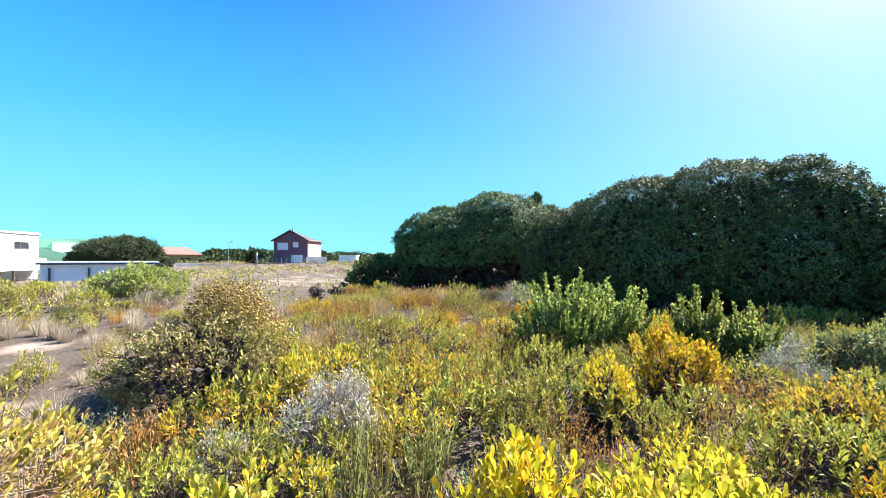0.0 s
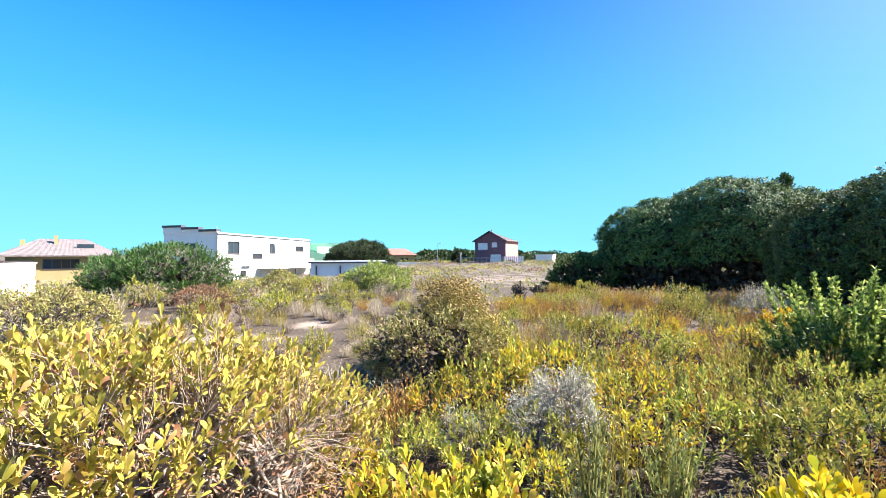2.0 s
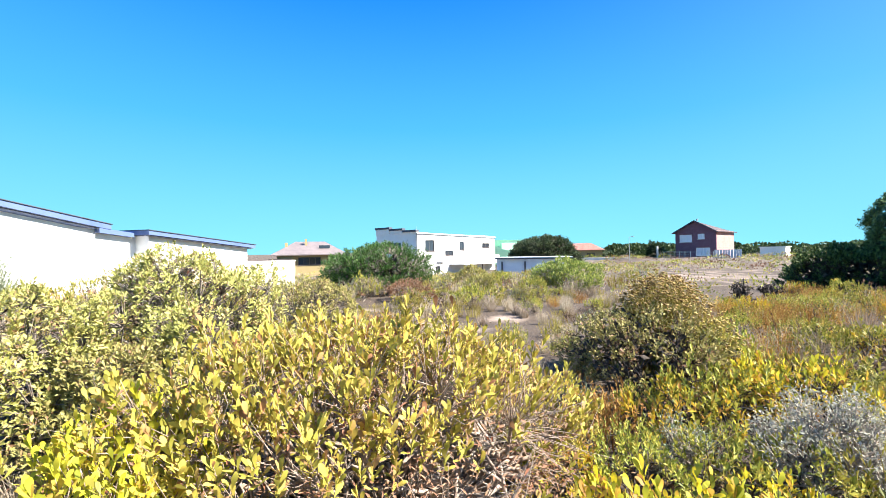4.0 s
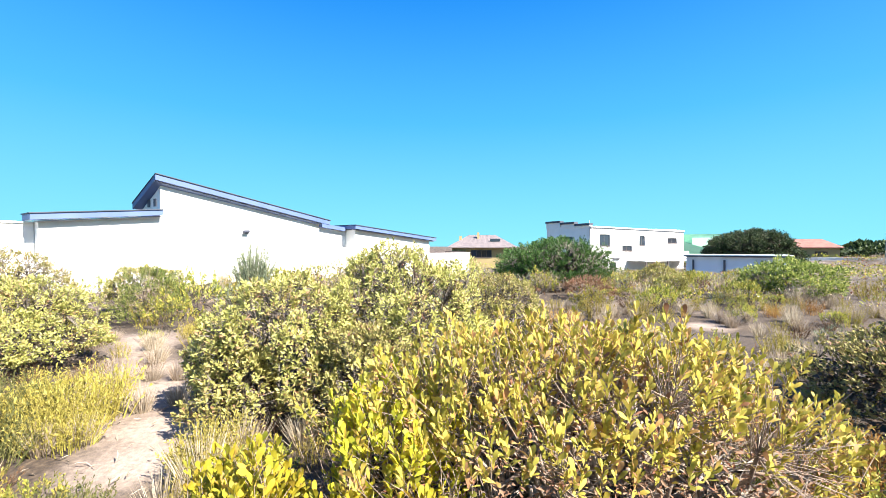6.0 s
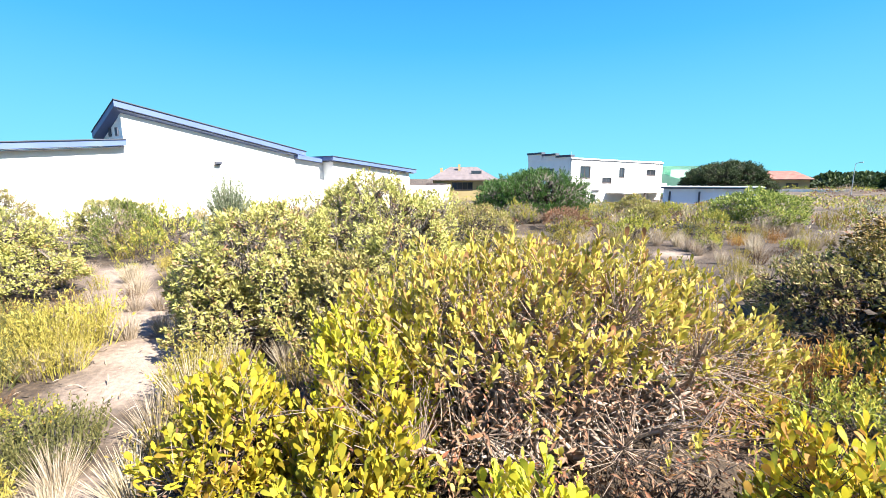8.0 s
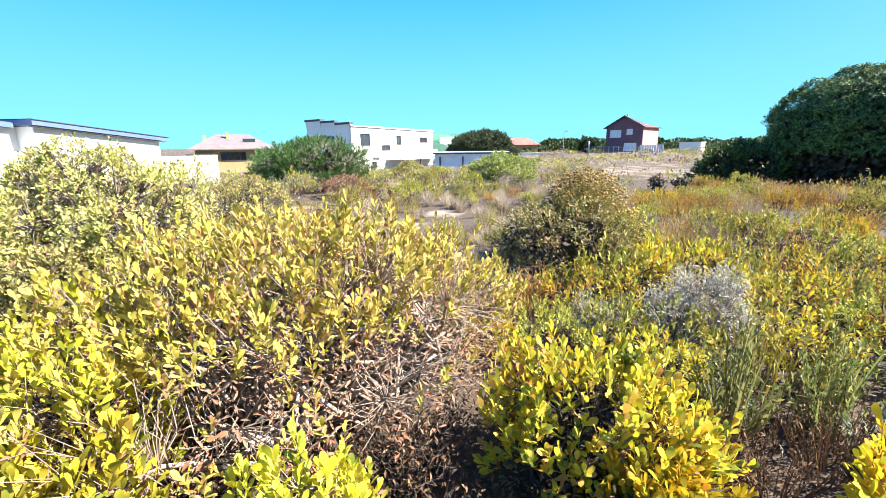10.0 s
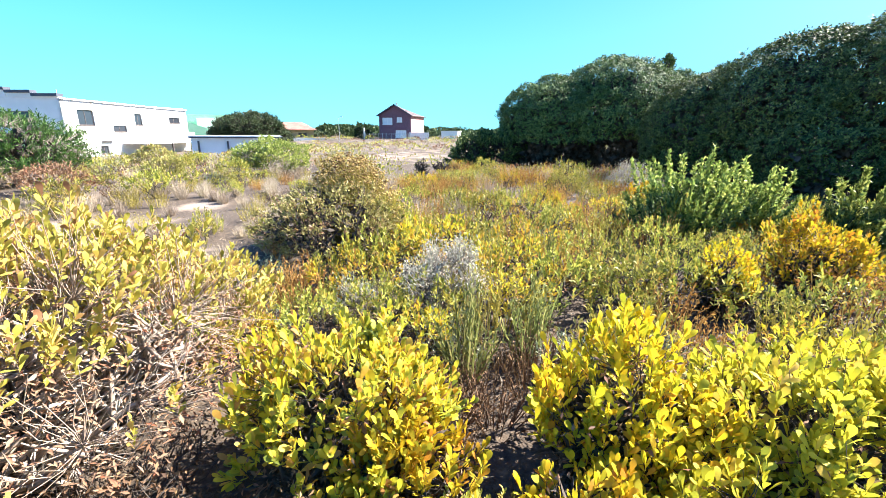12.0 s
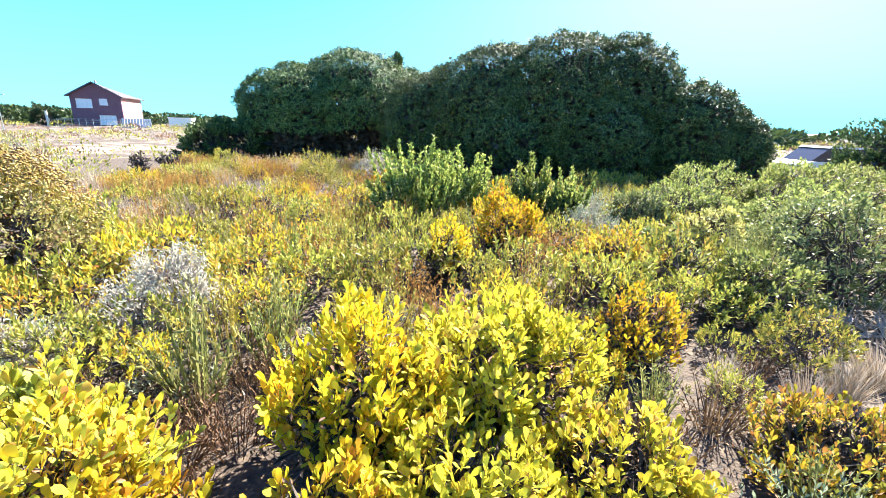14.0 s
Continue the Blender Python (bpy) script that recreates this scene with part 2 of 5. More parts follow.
PLASTER_GREY = surface("pale_grey_plaster", (0.50, 0.52, 0.55), (0.60, 0.62, 0.65), 0.7, 0.85, 0.2, 40)
# white plaster with the blue of open shade mixed into its colour
PLASTER_SHADE_BLUE = surface("pale_blue_white_plaster", (0.54, 0.62, 0.74), (0.64, 0.71, 0.82), 0.7, 0.85, 0.2, 40)
PLASTER_OCHRE = surface("ochre_plaster", (0.30, 0.225, 0.10), (0.37, 0.29, 0.145), 0.7, 0.85, 0.2, 40)
PLASTER_GREEN = surface("mint_plaster", (0.30, 0.62, 0.36), (0.40, 0.70, 0.45), 0.7, 0.85, 0.2, 40)
FASCIA = surface("blue_grey_painted_metal", (0.075, 0.115, 0.245), (0.105, 0.155, 0.32), 1.5, 0.5, 0.05, 60)
COPING = surface("charcoal_coping", (0.035, 0.04, 0.06), (0.07, 0.08, 0.11), 2, 0.6, 0.1, 60)
FRAME_DARK = surface("dark_window_frame", (0.05, 0.04, 0.04), (0.10, 0.08, 0.075), 3, 0.5, 0.05)
FRAME_WHITE = surface("white_window_frame", (0.72, 0.72, 0.72), (0.82, 0.82, 0.82), 3, 0.5, 0.05)
PANE = glass_mat("window_glass", (0.03, 0.035, 0.045))
BLIND = surface("pale_blind", (0.62, 0.64, 0.70), (0.75, 0.77, 0.82), 2, 0.7, 0.05)
# one brick in two colours: purplish for shaded sides, salmon for the sunlit side
BRICK_SHADED = brickwork("red_brick", (0.165, 0.075, 0.105), (0.12, 0.055, 0.085), (0.19, 0.13, 0.16), 4.3)
BRICK_SUNLIT = brickwork("salmon_brick", (0.42, 0.20, 0.17), (0.36, 0.16, 0.14), (0.42, 0.32, 0.29), 4.3)
ROOF_ORANGE = tiled("orange_roof_tiles", (0.30, 0.11, 0.075), (0.40, 0.18, 0.13), 4.5, "X")
ROOF_GREY = tiled("pale_grey_roof_sheet", (0.17, 0.14, 0.137), (0.23, 0.19, 0.185), 5, "X")
ROOF_BROWN = tiled("brown_roof_sheet", (0.05, 0.032, 0.036), (0.09, 0.055, 0.055), 5, "Y")
ROOF_GREEN = tiled("green_roof_sheet", (0.20, 0.42, 0.32), (0.30, 0.52, 0.40), 5, "X")
CONCRETE = surface("pale_concrete", (0.50, 0.47, 0.44), (0.66, 0.63, 0.60), 1.5, 0.9, 0.3)
STEEL = surface("galvanised_steel", (0.34, 0.35, 0.37), (0.48, 0.49, 0.51), 4, 0.45, 0.05, 90, 0.6)
CAR_PAINT = surface("silver_car_paint", (0.62, 0.63, 0.66), (0.68, 0.69, 0.72), 2, 0.25, 0.01, 90, 0.5)
RUBBER = surface("black_rubber", (0.015, 0.015, 0.016), (0.03, 0.03, 0.03), 6, 0.8, 0.1)
SAND = ground_mat()


# ---- mesh helpers ----
def np_mesh(name, verts, faces, material):
    """A mesh from numpy arrays; faces: a list of index arrays, each (count, corners)."""
    me = bpy.data.meshes.new(name)
    faces = [f for f in faces if len(f)]
    loops = np.concatenate([f.ravel() for f in faces]).astype(np.int32)
    sizes = np.concatenate([np.full(len(f), f.shape[1]) for f in faces])
    me.vertices.add(len(verts))
    me.vertices.foreach_set("co", np.ascontiguousarray(verts, dtype=np.float32).ravel())
    me.loops.add(len(loops))
    me.loops.foreach_set("vertex_index", loops)
    me.polygons.add(len(sizes))
    me.polygons.foreach_set("loop_start", np.concatenate([[0], np.cumsum(sizes)[:-1]]).astype(np.int32))
    me.update(calc_edges=True)
    me.materials.append(material)
    return me


def part_mesh(name, me, parent, label=""):
    ob = new(name, me)
    ob.parent = parent
    return tagged(ob, label, kind="stuff" if name in ("flower_head", "withered_foliage", "leaflet", "inner_thicket") else "")


def part(name, bm, material, parent, label=""):
    me = bpy.data.meshes.new(name)
    bm.to_mesh(me)
    bm.free()
    me.materials.append(material)
    return part_mesh(name, me, parent, label)


def thing(name, x, y, z, label, category, group="", turn=0.0):
    ob = new(name)
    ob.matrix_basis = pose(x, y, z, 0, 0, turn)
    ob.empty_display_size = 0.2
    return tagged(ob, label, category, group)


def block(bm, x0, x1, y0, y1, z0, z1):
    vs = [bm.verts.new((x, y, z)) for z in (z0, z1) for y in (y0, y1) for x in (x0, x1)]
    for f in ((0, 2, 3, 1), (4, 5, 7, 6), (0, 1, 5, 4), (2, 6, 7, 3), (0, 4, 6, 2), (1, 3, 7, 5)):
        bm.faces.new([vs[i] for i in f])
    return bm


def boxed(*dims):
    return block(bmesh.new(), *dims)


def prism(points, y0, y1):
    """An outline in x and z drawn out along y."""
    bm = bmesh.new()
    a = [bm.verts.new((x, y0, z)) for x, z in points]
    b = [bm.verts.new((x, y1, z)) for x, z in points]
    bm.faces.new(a)
    bm.faces.new(b[::-1])
    for i in range(len(a)):
        j = (i + 1) % len(a)
        bm.faces.new((a[j], a[i], b[i], b[j]))
    bmesh.ops.recalc_face_normals(bm, faces=bm.faces)
    return bm


def holed_wall(length, height, thick, holes):
    """A wall along x with rectangular openings (x0, x1, z0, z1) right through it."""
    xs = sorted({0, length, *[h[0] for h in holes], *[h[1] for h in holes]})
    zs = sorted({0, height, *[h[2] for h in holes], *[h[3] for h in holes]})
    bm = bmesh.new()
    for a, b in zip(xs, xs[1:]):
        for c, d in zip(zs, zs[1:]):
            mx, mz = (a + b) / 2, (c + d) / 2
            if not any(h[0] < mx < h[1] and h[2] < mz < h[3] for h in holes):
                block(bm, a, b, 0, thick, c, d)
    bmesh.ops.remove_doubles(bm, verts=bm.verts, dist=0.0005)
    return bm


def window(parent, x0, x1, z0, z1, y, frame_mat, pane_mat, bars=1, m=None):
    """A framed window set into an opening of a wall along x."""
    wdw = new("window")
    wdw.parent = parent
    if m is not None:
        wdw.matrix_basis = m
    t = 0.07
    bm = bmesh.new()
    block(bm, x0, x1, y, y + 0.08, z0, z0 + t)
    block(bm, x0, x1, y, y + 0.08, z1 - t, z1)
    block(bm, x0, x0 + t, y, y + 0.08, z0 + t, z1 - t)
    block(bm, x1 - t, x1, y, y + 0.08, z0 + t, z1 - t)
    for i in range(1, bars + 1):
        c = x0 + (x1 - x0) * i / (bars + 1)
        block(bm, c - 0.025, c + 0.025, y + 0.01, y + 0.07, z0 + t, z1 - t)
    part("window_frame", bm, frame_mat, wdw)
    for i in range(bars + 1):
        a = x0 + (x1 - x0) * i / (bars + 1) + 0.03
        b = x0 + (x1 - x0) * (i + 1) / (bars + 1) - 0.03
        part("pane", boxed(a, b, y + 0.03, y + 0.045, z0 + 0.03, z1 - 0.03), pane_mat, wdw)
    part("window_sill", boxed(x0 - 0.05, x1 + 0.05, -0.06, y - 0.002, z0 - 0.07, z0), frame_mat, wdw)
    return wdw


# ---- plant building ----
LEAF8 = (np.array([(0, 0, 0), (-0.5, 0.36, 0.05), (0.5, 0.36, 0.05), (-0.86, 0.66, 0.09), (0.86, 0.66, 0.09), (-0.6, 0.9, 0.08), (0.6, 0.9, 0.08), (0, 1.0, 0.03)]),
         [np.array([(0, 2, 1), (5, 6, 7)]), np.array([(1, 2, 4, 3), (3, 4, 6, 5)])])
LEAF4 = (np.array([(0, 0, 0), (-0.8, 0.6, 0.1), (0, 1, 0), (0.8, 0.6, 0.1)]), [np.array([(0, 2, 1), (0, 3, 2)])])
BLADE = (np.array([(-1, 0, 0), (1, 0, 0), (-0.7, 0.55, 0), (0.7, 0.55, 0), (0, 1, 0)]), [np.array([(2, 3, 4)]), np.array([(0, 1, 3, 2)])])


def unit(v):
    return v / np.maximum(np.linalg.norm(v, axis=-1, keepdims=True), 1e-9)


def scatter_leaves(shape, pos, along, length, width, rng, droop=0.0):
    """Many leaves at once: verts and faces. along: each leaf's direction; width: of its length."""
    tv, tf = shape
    n = len(pos)
    y = unit(along)
    side = unit(np.cross(y, unit(rng.normal(size=(n, 3)) + np.array([0, 0, 0.8]))))
    up = np.cross(side, y)
    s = (length * rng.uniform(0.65, 1.25, n))[:, None, None]
    w = (width * rng.uniform(0.8, 1.2, n))[:, None, None] * s / 2
    v = pos[:, None] + tv[None, :, 0:1] * w * side[:, None] + tv[None, :, 1:2] * s * y[:, None] + tv[None, :, 2:3] * s * up[:, None]
    if droop:
        v[:, :, 2] -= droop * tv[None, :, 1] ** 2 * s[:, :, 0]
    off = (np.arange(n) * len(tv))[:, None, None]
    return v.reshape(-1, 3), [(f[None] + off).reshape(-1, f.shape[1]) for f in tf]


def tubes(a, b, ra, rb, sides=4):
    """Tapered tubes from points a to b."""
    d = unit(b - a)
    ref = np.where(np.abs(d[:, 2:3]) > 0.9, np.array([[1.0, 0, 0]]), np.array([[0, 0, 1.0]]))
    u = unit(np.cross(d, ref))
    w = np.cross(d, u)
    ang = np.arange(sides) * 2 * np.pi / sides
    ring = np.cos(ang)[None, :, None] * u[:, None] + np.sin(ang)[None, :, None] * w[:, None]
    v = np.concatenate([a[:, None] + ring * ra[:, None, None], b[:, None] + ring * rb[:, None, None]], axis=1)
    i = np.arange(sides)
    f = np.stack([i, (i + 1) % sides, (i + 1) % sides + sides, i + sides], axis=1)
    off = (np.arange(len(a)) * 2 * sides)[:, None, None]
    return v.reshape(-1, 3), [(f[None] + off).reshape(-1, 4)]


def joined(pieces):
    """Several (verts, faces) as one."""
    vs, fs, off = [], [], 0
    for v, f in pieces:
        vs.append(v)
        fs += [q + off for q in f]
        off += len(v)
    return np.concatenate(vs), fs


def lumps(d, rng, amp, freq=3.0):
    """An uneven factor round 1 for directions d."""
    r = np.ones(len(d))
    for _ in range(5):
        k = rng.normal(size=3) * freq
        r += amp * np.cos(d @ k + rng.uniform(0, 6.3)) / 2.2
    return r


def nearest(points, targets):
    out = np.empty(len(points), int)
    for i in range(0, len(points), 2000):
        d = ((points[i:i + 2000, None] - targets[None]) ** 2).sum(-1)
        out[i:i + 2000] = d.argmin(1)
    return out


def skeleton_of(rng, rx, ry, h, tips, limbs, bend=0.12, stem=0.012, foot=0.06, sides=4, sub=5, bent=False, fine=1.0):
    """Limbs from the foot that fork twice on the way to the tips."""
    mid_h = 0.25 * h
    k = max(limbs, 3)
    pick = tips[rng.choice(len(tips), min(k, len(tips)), replace=False)]
    ends = pick * (rng.uniform(0.28, 0.46, (len(pick), 1)) if bent else rng.uniform(0.42, 0.6, (len(pick), 1)))
    ends[:, 2] = np.maximum(ends[:, 2], mid_h * 0.5)
    pick2 = tips[rng.choice(len(tips), min(k * sub, len(tips)), replace=False)]
    subs = pick2 * (rng.uniform(0.5, 0.74, (len(pick2), 1)) if bent else rng.uniform(0.68, 0.85, (len(pick2), 1)))
    feet = rng.normal(size=(len(ends), 3)) * np.array([foot, foot, 0])
    feet[:, 2] = -0.03
    kink = (feet + ends) / 2 + rng.normal(size=ends.shape) * bend * h * 0.5
    kink[:, 2] = np.maximum(kink[:, 2], 0.02)
    s2e = nearest(subs, ends)
    kink2 = (subs + ends[s2e]) / 2 + rng.normal(size=subs.shape) * bend * h * 0.35
    t2s = nearest(tips, subs)
    n1, n2, n3 = len(ends), len(subs), len(tips)
    one = np.ones
    if bent:
        gap = tips - subs[t2s]
        elbow = subs[t2s] + gap * 0.5 + rng.normal(size=tips.shape) * np.linalg.norm(gap, axis=1, keepdims=True) * 0.13
        elbow[:, 2] -= np.linalg.norm(gap, axis=1) * 0.12
        elbow[:, 2] = np.maximum(elbow[:, 2], 0.02)
        last = [tubes(subs[t2s], elbow, one(n3) * stem * 0.34 * fine, one(n3) * stem * 0.28 * fine, 3), tubes(elbow, tips, one(n3) * stem * 0.28 * fine, one(n3) * stem * 0.18 * fine, 3)]
    else:
        last = [tubes(subs[t2s], tips, one(n3) * stem * 0.34, one(n3) * stem * 0.2, 3)]
    return joined([
        tubes(feet, kink, one(n1) * stem * 1.25, one(n1) * stem, sides),
        tubes(kink, ends, one(n1) * stem, one(n1) * stem * 0.75, sides),
        tubes(ends[s2e], kink2, one(n2) * stem * 0.62, one(n2) * stem * 0.5, sides),
        tubes(kink2, subs, one(n2) * stem * 0.5, one(n2) * stem * 0.38, sides),
        *last])


def dome_tips(rng, n, rx, ry, h, shell=0.75, amp=0.18, low=-0.25, centre=0.35, freq=3.0, clump=9, rough=0.06, stray=0.35):
    """Points in the outer shell of an uneven dome, and their outward directions."""
    many = max(n // clump, 12)
    heart = unit(rng.normal(size=(many * 5, 3)))
    heart = heart[heart[:, 2] > low][:many]
    own = rng.integers(len(heart), size=n)
    near = 0.75 * np.sqrt(2 * np.pi / len(heart))
    d = unit(heart[own] + rng.normal(size=(n, 3)) * near * 0.45)
    free = unit(rng.normal(size=(n * 4, 3)))
    free = free[free[:, 2] > low][:n]
    lone = rng.uniform(size=n) < stray
    own = np.where(lone, nearest(free, heart), own)
    d = np.where(lone[:, None], free, d)
    away = ((d - heart[own]) ** 2).sum(1) / near ** 2
    puff = rng.uniform(1 - rough, 1 + rough, len(heart))[own] - near * 0.45 * np.minimum(away, 1.2)
    r = lumps(d, rng, amp, freq) * puff * rng.uniform(shell, 1.0, n) ** 0.7
    c = centre * h
    p = d * r[:, None] * np.array([rx, ry, 1])
    p[:, 2] = np.where(d[:, 2] > 0, c + d[:, 2] * r * (h - c), c + d[:, 2] * r * c * 1.2)
    p[:, 2] = np.maximum(p[:, 2], 0.03)
    return p, d


def bush_meshes(seed, rx, ry, h, tips, per, leaf, width, leaf_mat, bark, shape=LEAF4, shell=0.75, amp=0.18, low=-0.25,
                limbs=10, stem=0.012, centre=0.35, upright=0.6, open_=0.9, tuft=0.06, dry=0.0, freq=3.0, foot=0.06, inner=0, sub=5, bend=0.12, clump=9, rough=0.06, thin=2, stray=0.35, sides=4, core_leaf=2.0, core=0.76, core_low=None):
    """A shrub's branches and foliage, and its withered leaves where it has them."""
    rng = np.random.default_rng(seed)
    p, d = dome_tips(rng, tips, rx, ry, h, shell, amp, low, centre, freq, clump, rough, stray)
    br = skeleton_of(rng, rx, ry, h, p[::thin], limbs, bend, stem, foot, sides, sub)
    axis = unit(d * 0.7 + np.array([0, 0, upright]))
    q = np.repeat(p, per, axis=0)
    ax = np.repeat(axis, per, axis=0)
    n = len(q)
    along = unit(ax + rng.normal(size=(n, 3)) * open_ * 0.6)
    pos = q + ax * (rng.uniform(-1, 0.4, n) * tuft)[:, None] + rng.normal(size=(n, 3)) * tuft * 0.18
    size = np.ones(len(pos)) * leaf
    fol = scatter_leaves(shape, pos, along, size, width, rng)
    out = [("stem", np_mesh("stem", *br, bark), ""), ("crown", np_mesh("crown", *fol, leaf_mat), "")]
    # dark leaf-shaped sheets inside the crown in place of its deep shade
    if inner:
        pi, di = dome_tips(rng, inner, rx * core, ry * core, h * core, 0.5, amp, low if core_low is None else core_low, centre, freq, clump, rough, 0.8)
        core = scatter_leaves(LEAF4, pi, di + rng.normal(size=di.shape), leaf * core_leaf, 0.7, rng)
        out.append(("inner_thicket", np_mesh("inner_thicket", *core, BARK_AND_SHADE), "dark leaf-shaped sheets inside the crown, standing in for its shade"))
    if dry:
        m = int(len(p) * dry)
        pd = p[rng.choice(len(p), m, replace=False)] * rng.uniform(0.62, 0.95, (m, 1))
        pd = np.repeat(pd, 4, axis=0) + rng.normal(size=(m * 4, 3)) * tuft * 0.6
        wl_ = scatter_leaves(LEAF4, pd, rng.normal(size=pd.shape) + np.array([0, 0, -0.3]), leaf * 0.8, width * 0.7, rng)
        out.append(("withered_foliage", np_mesh("withered_foliage", *wl_, LEAF_DRY), "brown curled withered leaves"))
    return out


def shoot_leaves(shape, p, axis, per, reach, leaf, width, rng, spread=(1.0, 0.3)):
    """Leaves set spirally up each shoot: wide open low down, upright at its tip."""
    tv, tf = shape
    n = len(p)
    k = np.arange(per) / max(per - 1, 1)
    ref = np.where(np.abs(axis[:, 2:3]) > 0.95, np.array([[1.0, 0, 0]]), np.array([[0, 0, 1.0]]))
    u = unit(np.cross(axis, ref))
    w = np.cross(axis, u)
    ang = np.arange(per)[None] * 2.4 + rng.uniform(0, 6.3, (n, 1)) + rng.normal(size=(n, per)) * 0.35
    out = np.cos(ang)[..., None] * u[:, None] + np.sin(ang)[..., None] * w[:, None]
    tilt = (spread[0] + (spread[1] - spread[0]) * k)[None] + rng.normal(size=(n, per)) * 0.22
    y = unit(np.cos(tilt)[..., None] * axis[:, None] + np.sin(tilt)[..., None] * out).reshape(-1, 3)
    foot = (p[:, None] + axis[:, None] * ((k - 1)[None] * reach * rng.uniform(0.7, 1.3, (n, 1)))[..., None]).reshape(-1, 3)
    hint = np.repeat(axis, per, axis=0) + rng.normal(size=y.shape) * 0.35
    side = unit(np.cross(y, hint))
    up = np.cross(side, y)
    s = (leaf * rng.uniform(0.6, 1.2, len(y)))[:, None, None]
    wd = (width * rng.uniform(0.8, 1.2, len(y)))[:, None, None] * s / 2
    v = foot[:, None] + tv[None, :, 0:1] * wd * side[:, None] + tv[None, :, 1:2] * s * y[:, None] + tv[None, :, 2:3] * s * up[:, None]
    off = (np.arange(len(y)) * len(tv))[:, None, None]
    return v.reshape(-1, 3), [(f[None] + off).reshape(-1, f.shape[1]) for f in tf]


def shoot_shrub(seed, rx, ry, h, shoots, leaf, width, leaf_mat, bark, per=9, reach=0.09, low=0.2, amp=0.12, limbs=14, stem=0.009,
                bare=None, dry=0.25, clump=7, rough=0.07, stray=0.35, foot=0.08, freq=4.0, shell=0.74, shape=None, upright=1.2, sub=7, fine=0.7, thin=1, inner=0, core=0.62, spread=(1.0, 0.3)):
    """Forked stems, naked low down, each ending in a leafy shoot; bare: a direction whose lower face has lost its leaves."""
    rng = np.random.default_rng(seed)
    p, d = dome_tips(rng, shoots, rx, ry, h, shell, amp, low, 0.3, freq, clump, rough, stray)
    axis = unit(d * 0.55 + np.array([0, 0, upright]) + rng.normal(size=d.shape) * 0.22)
    leafy_tip = np.ones(len(p), bool)
    if bare:
        bx, by, top = bare
        side = d[:, 0] * bx + d[:, 1] * by
        leafy_tip = ~((side > 0.0) & (d[:, 2] < top * rng.uniform(0.75, 1.15, len(p))) & (rng.uniform(size=len(p)) < 0.93))
    br = skeleton_of(rng, rx, ry, h, p[leafy_tip | (rng.uniform(size=len(p)) < 0.35)][::thin], limbs, 0.2, stem, foot, 4 if thin == 1 else 3, sub, thin == 1, fine)
    fol = shoot_leaves(shape or LEAF8, p[leafy_tip], axis[leafy_tip], per, reach, leaf, width, rng, spread)
    out = [("stem", np_mesh("stem", *br, bark), ""), ("crown", np_mesh("crown", *fol, leaf_mat), "")]
    # dark slivers added at the heart to give the gaps their shade
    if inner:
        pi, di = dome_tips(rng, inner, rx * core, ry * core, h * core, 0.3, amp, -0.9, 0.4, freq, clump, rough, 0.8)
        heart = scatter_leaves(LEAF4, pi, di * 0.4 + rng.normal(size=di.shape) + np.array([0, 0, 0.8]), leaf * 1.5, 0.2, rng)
        out.append(("inner_thicket", np_mesh("inner_thicket", *heart, BARK_AND_SHADE), "dark leaf-shaped sheets inside the crown, standing in for its shade"))
    m = max(int(len(p) * dry), 3)
    pick = rng.choice(len(p), m)
    pd = p[pick] - axis[pick] * (reach * rng.uniform(0.8, 2.2, m))[:, None]
    wl_ = shoot_leaves(LEAF4, pd, axis[pick], 5, reach, leaf * 0.8, width * 0.8, rng, (2.2, 1.2))
    out.append(("withered_foliage", np_mesh("withered_foliage", *wl_, LEAF_DRY), "brown curled withered leaves"))
    return out


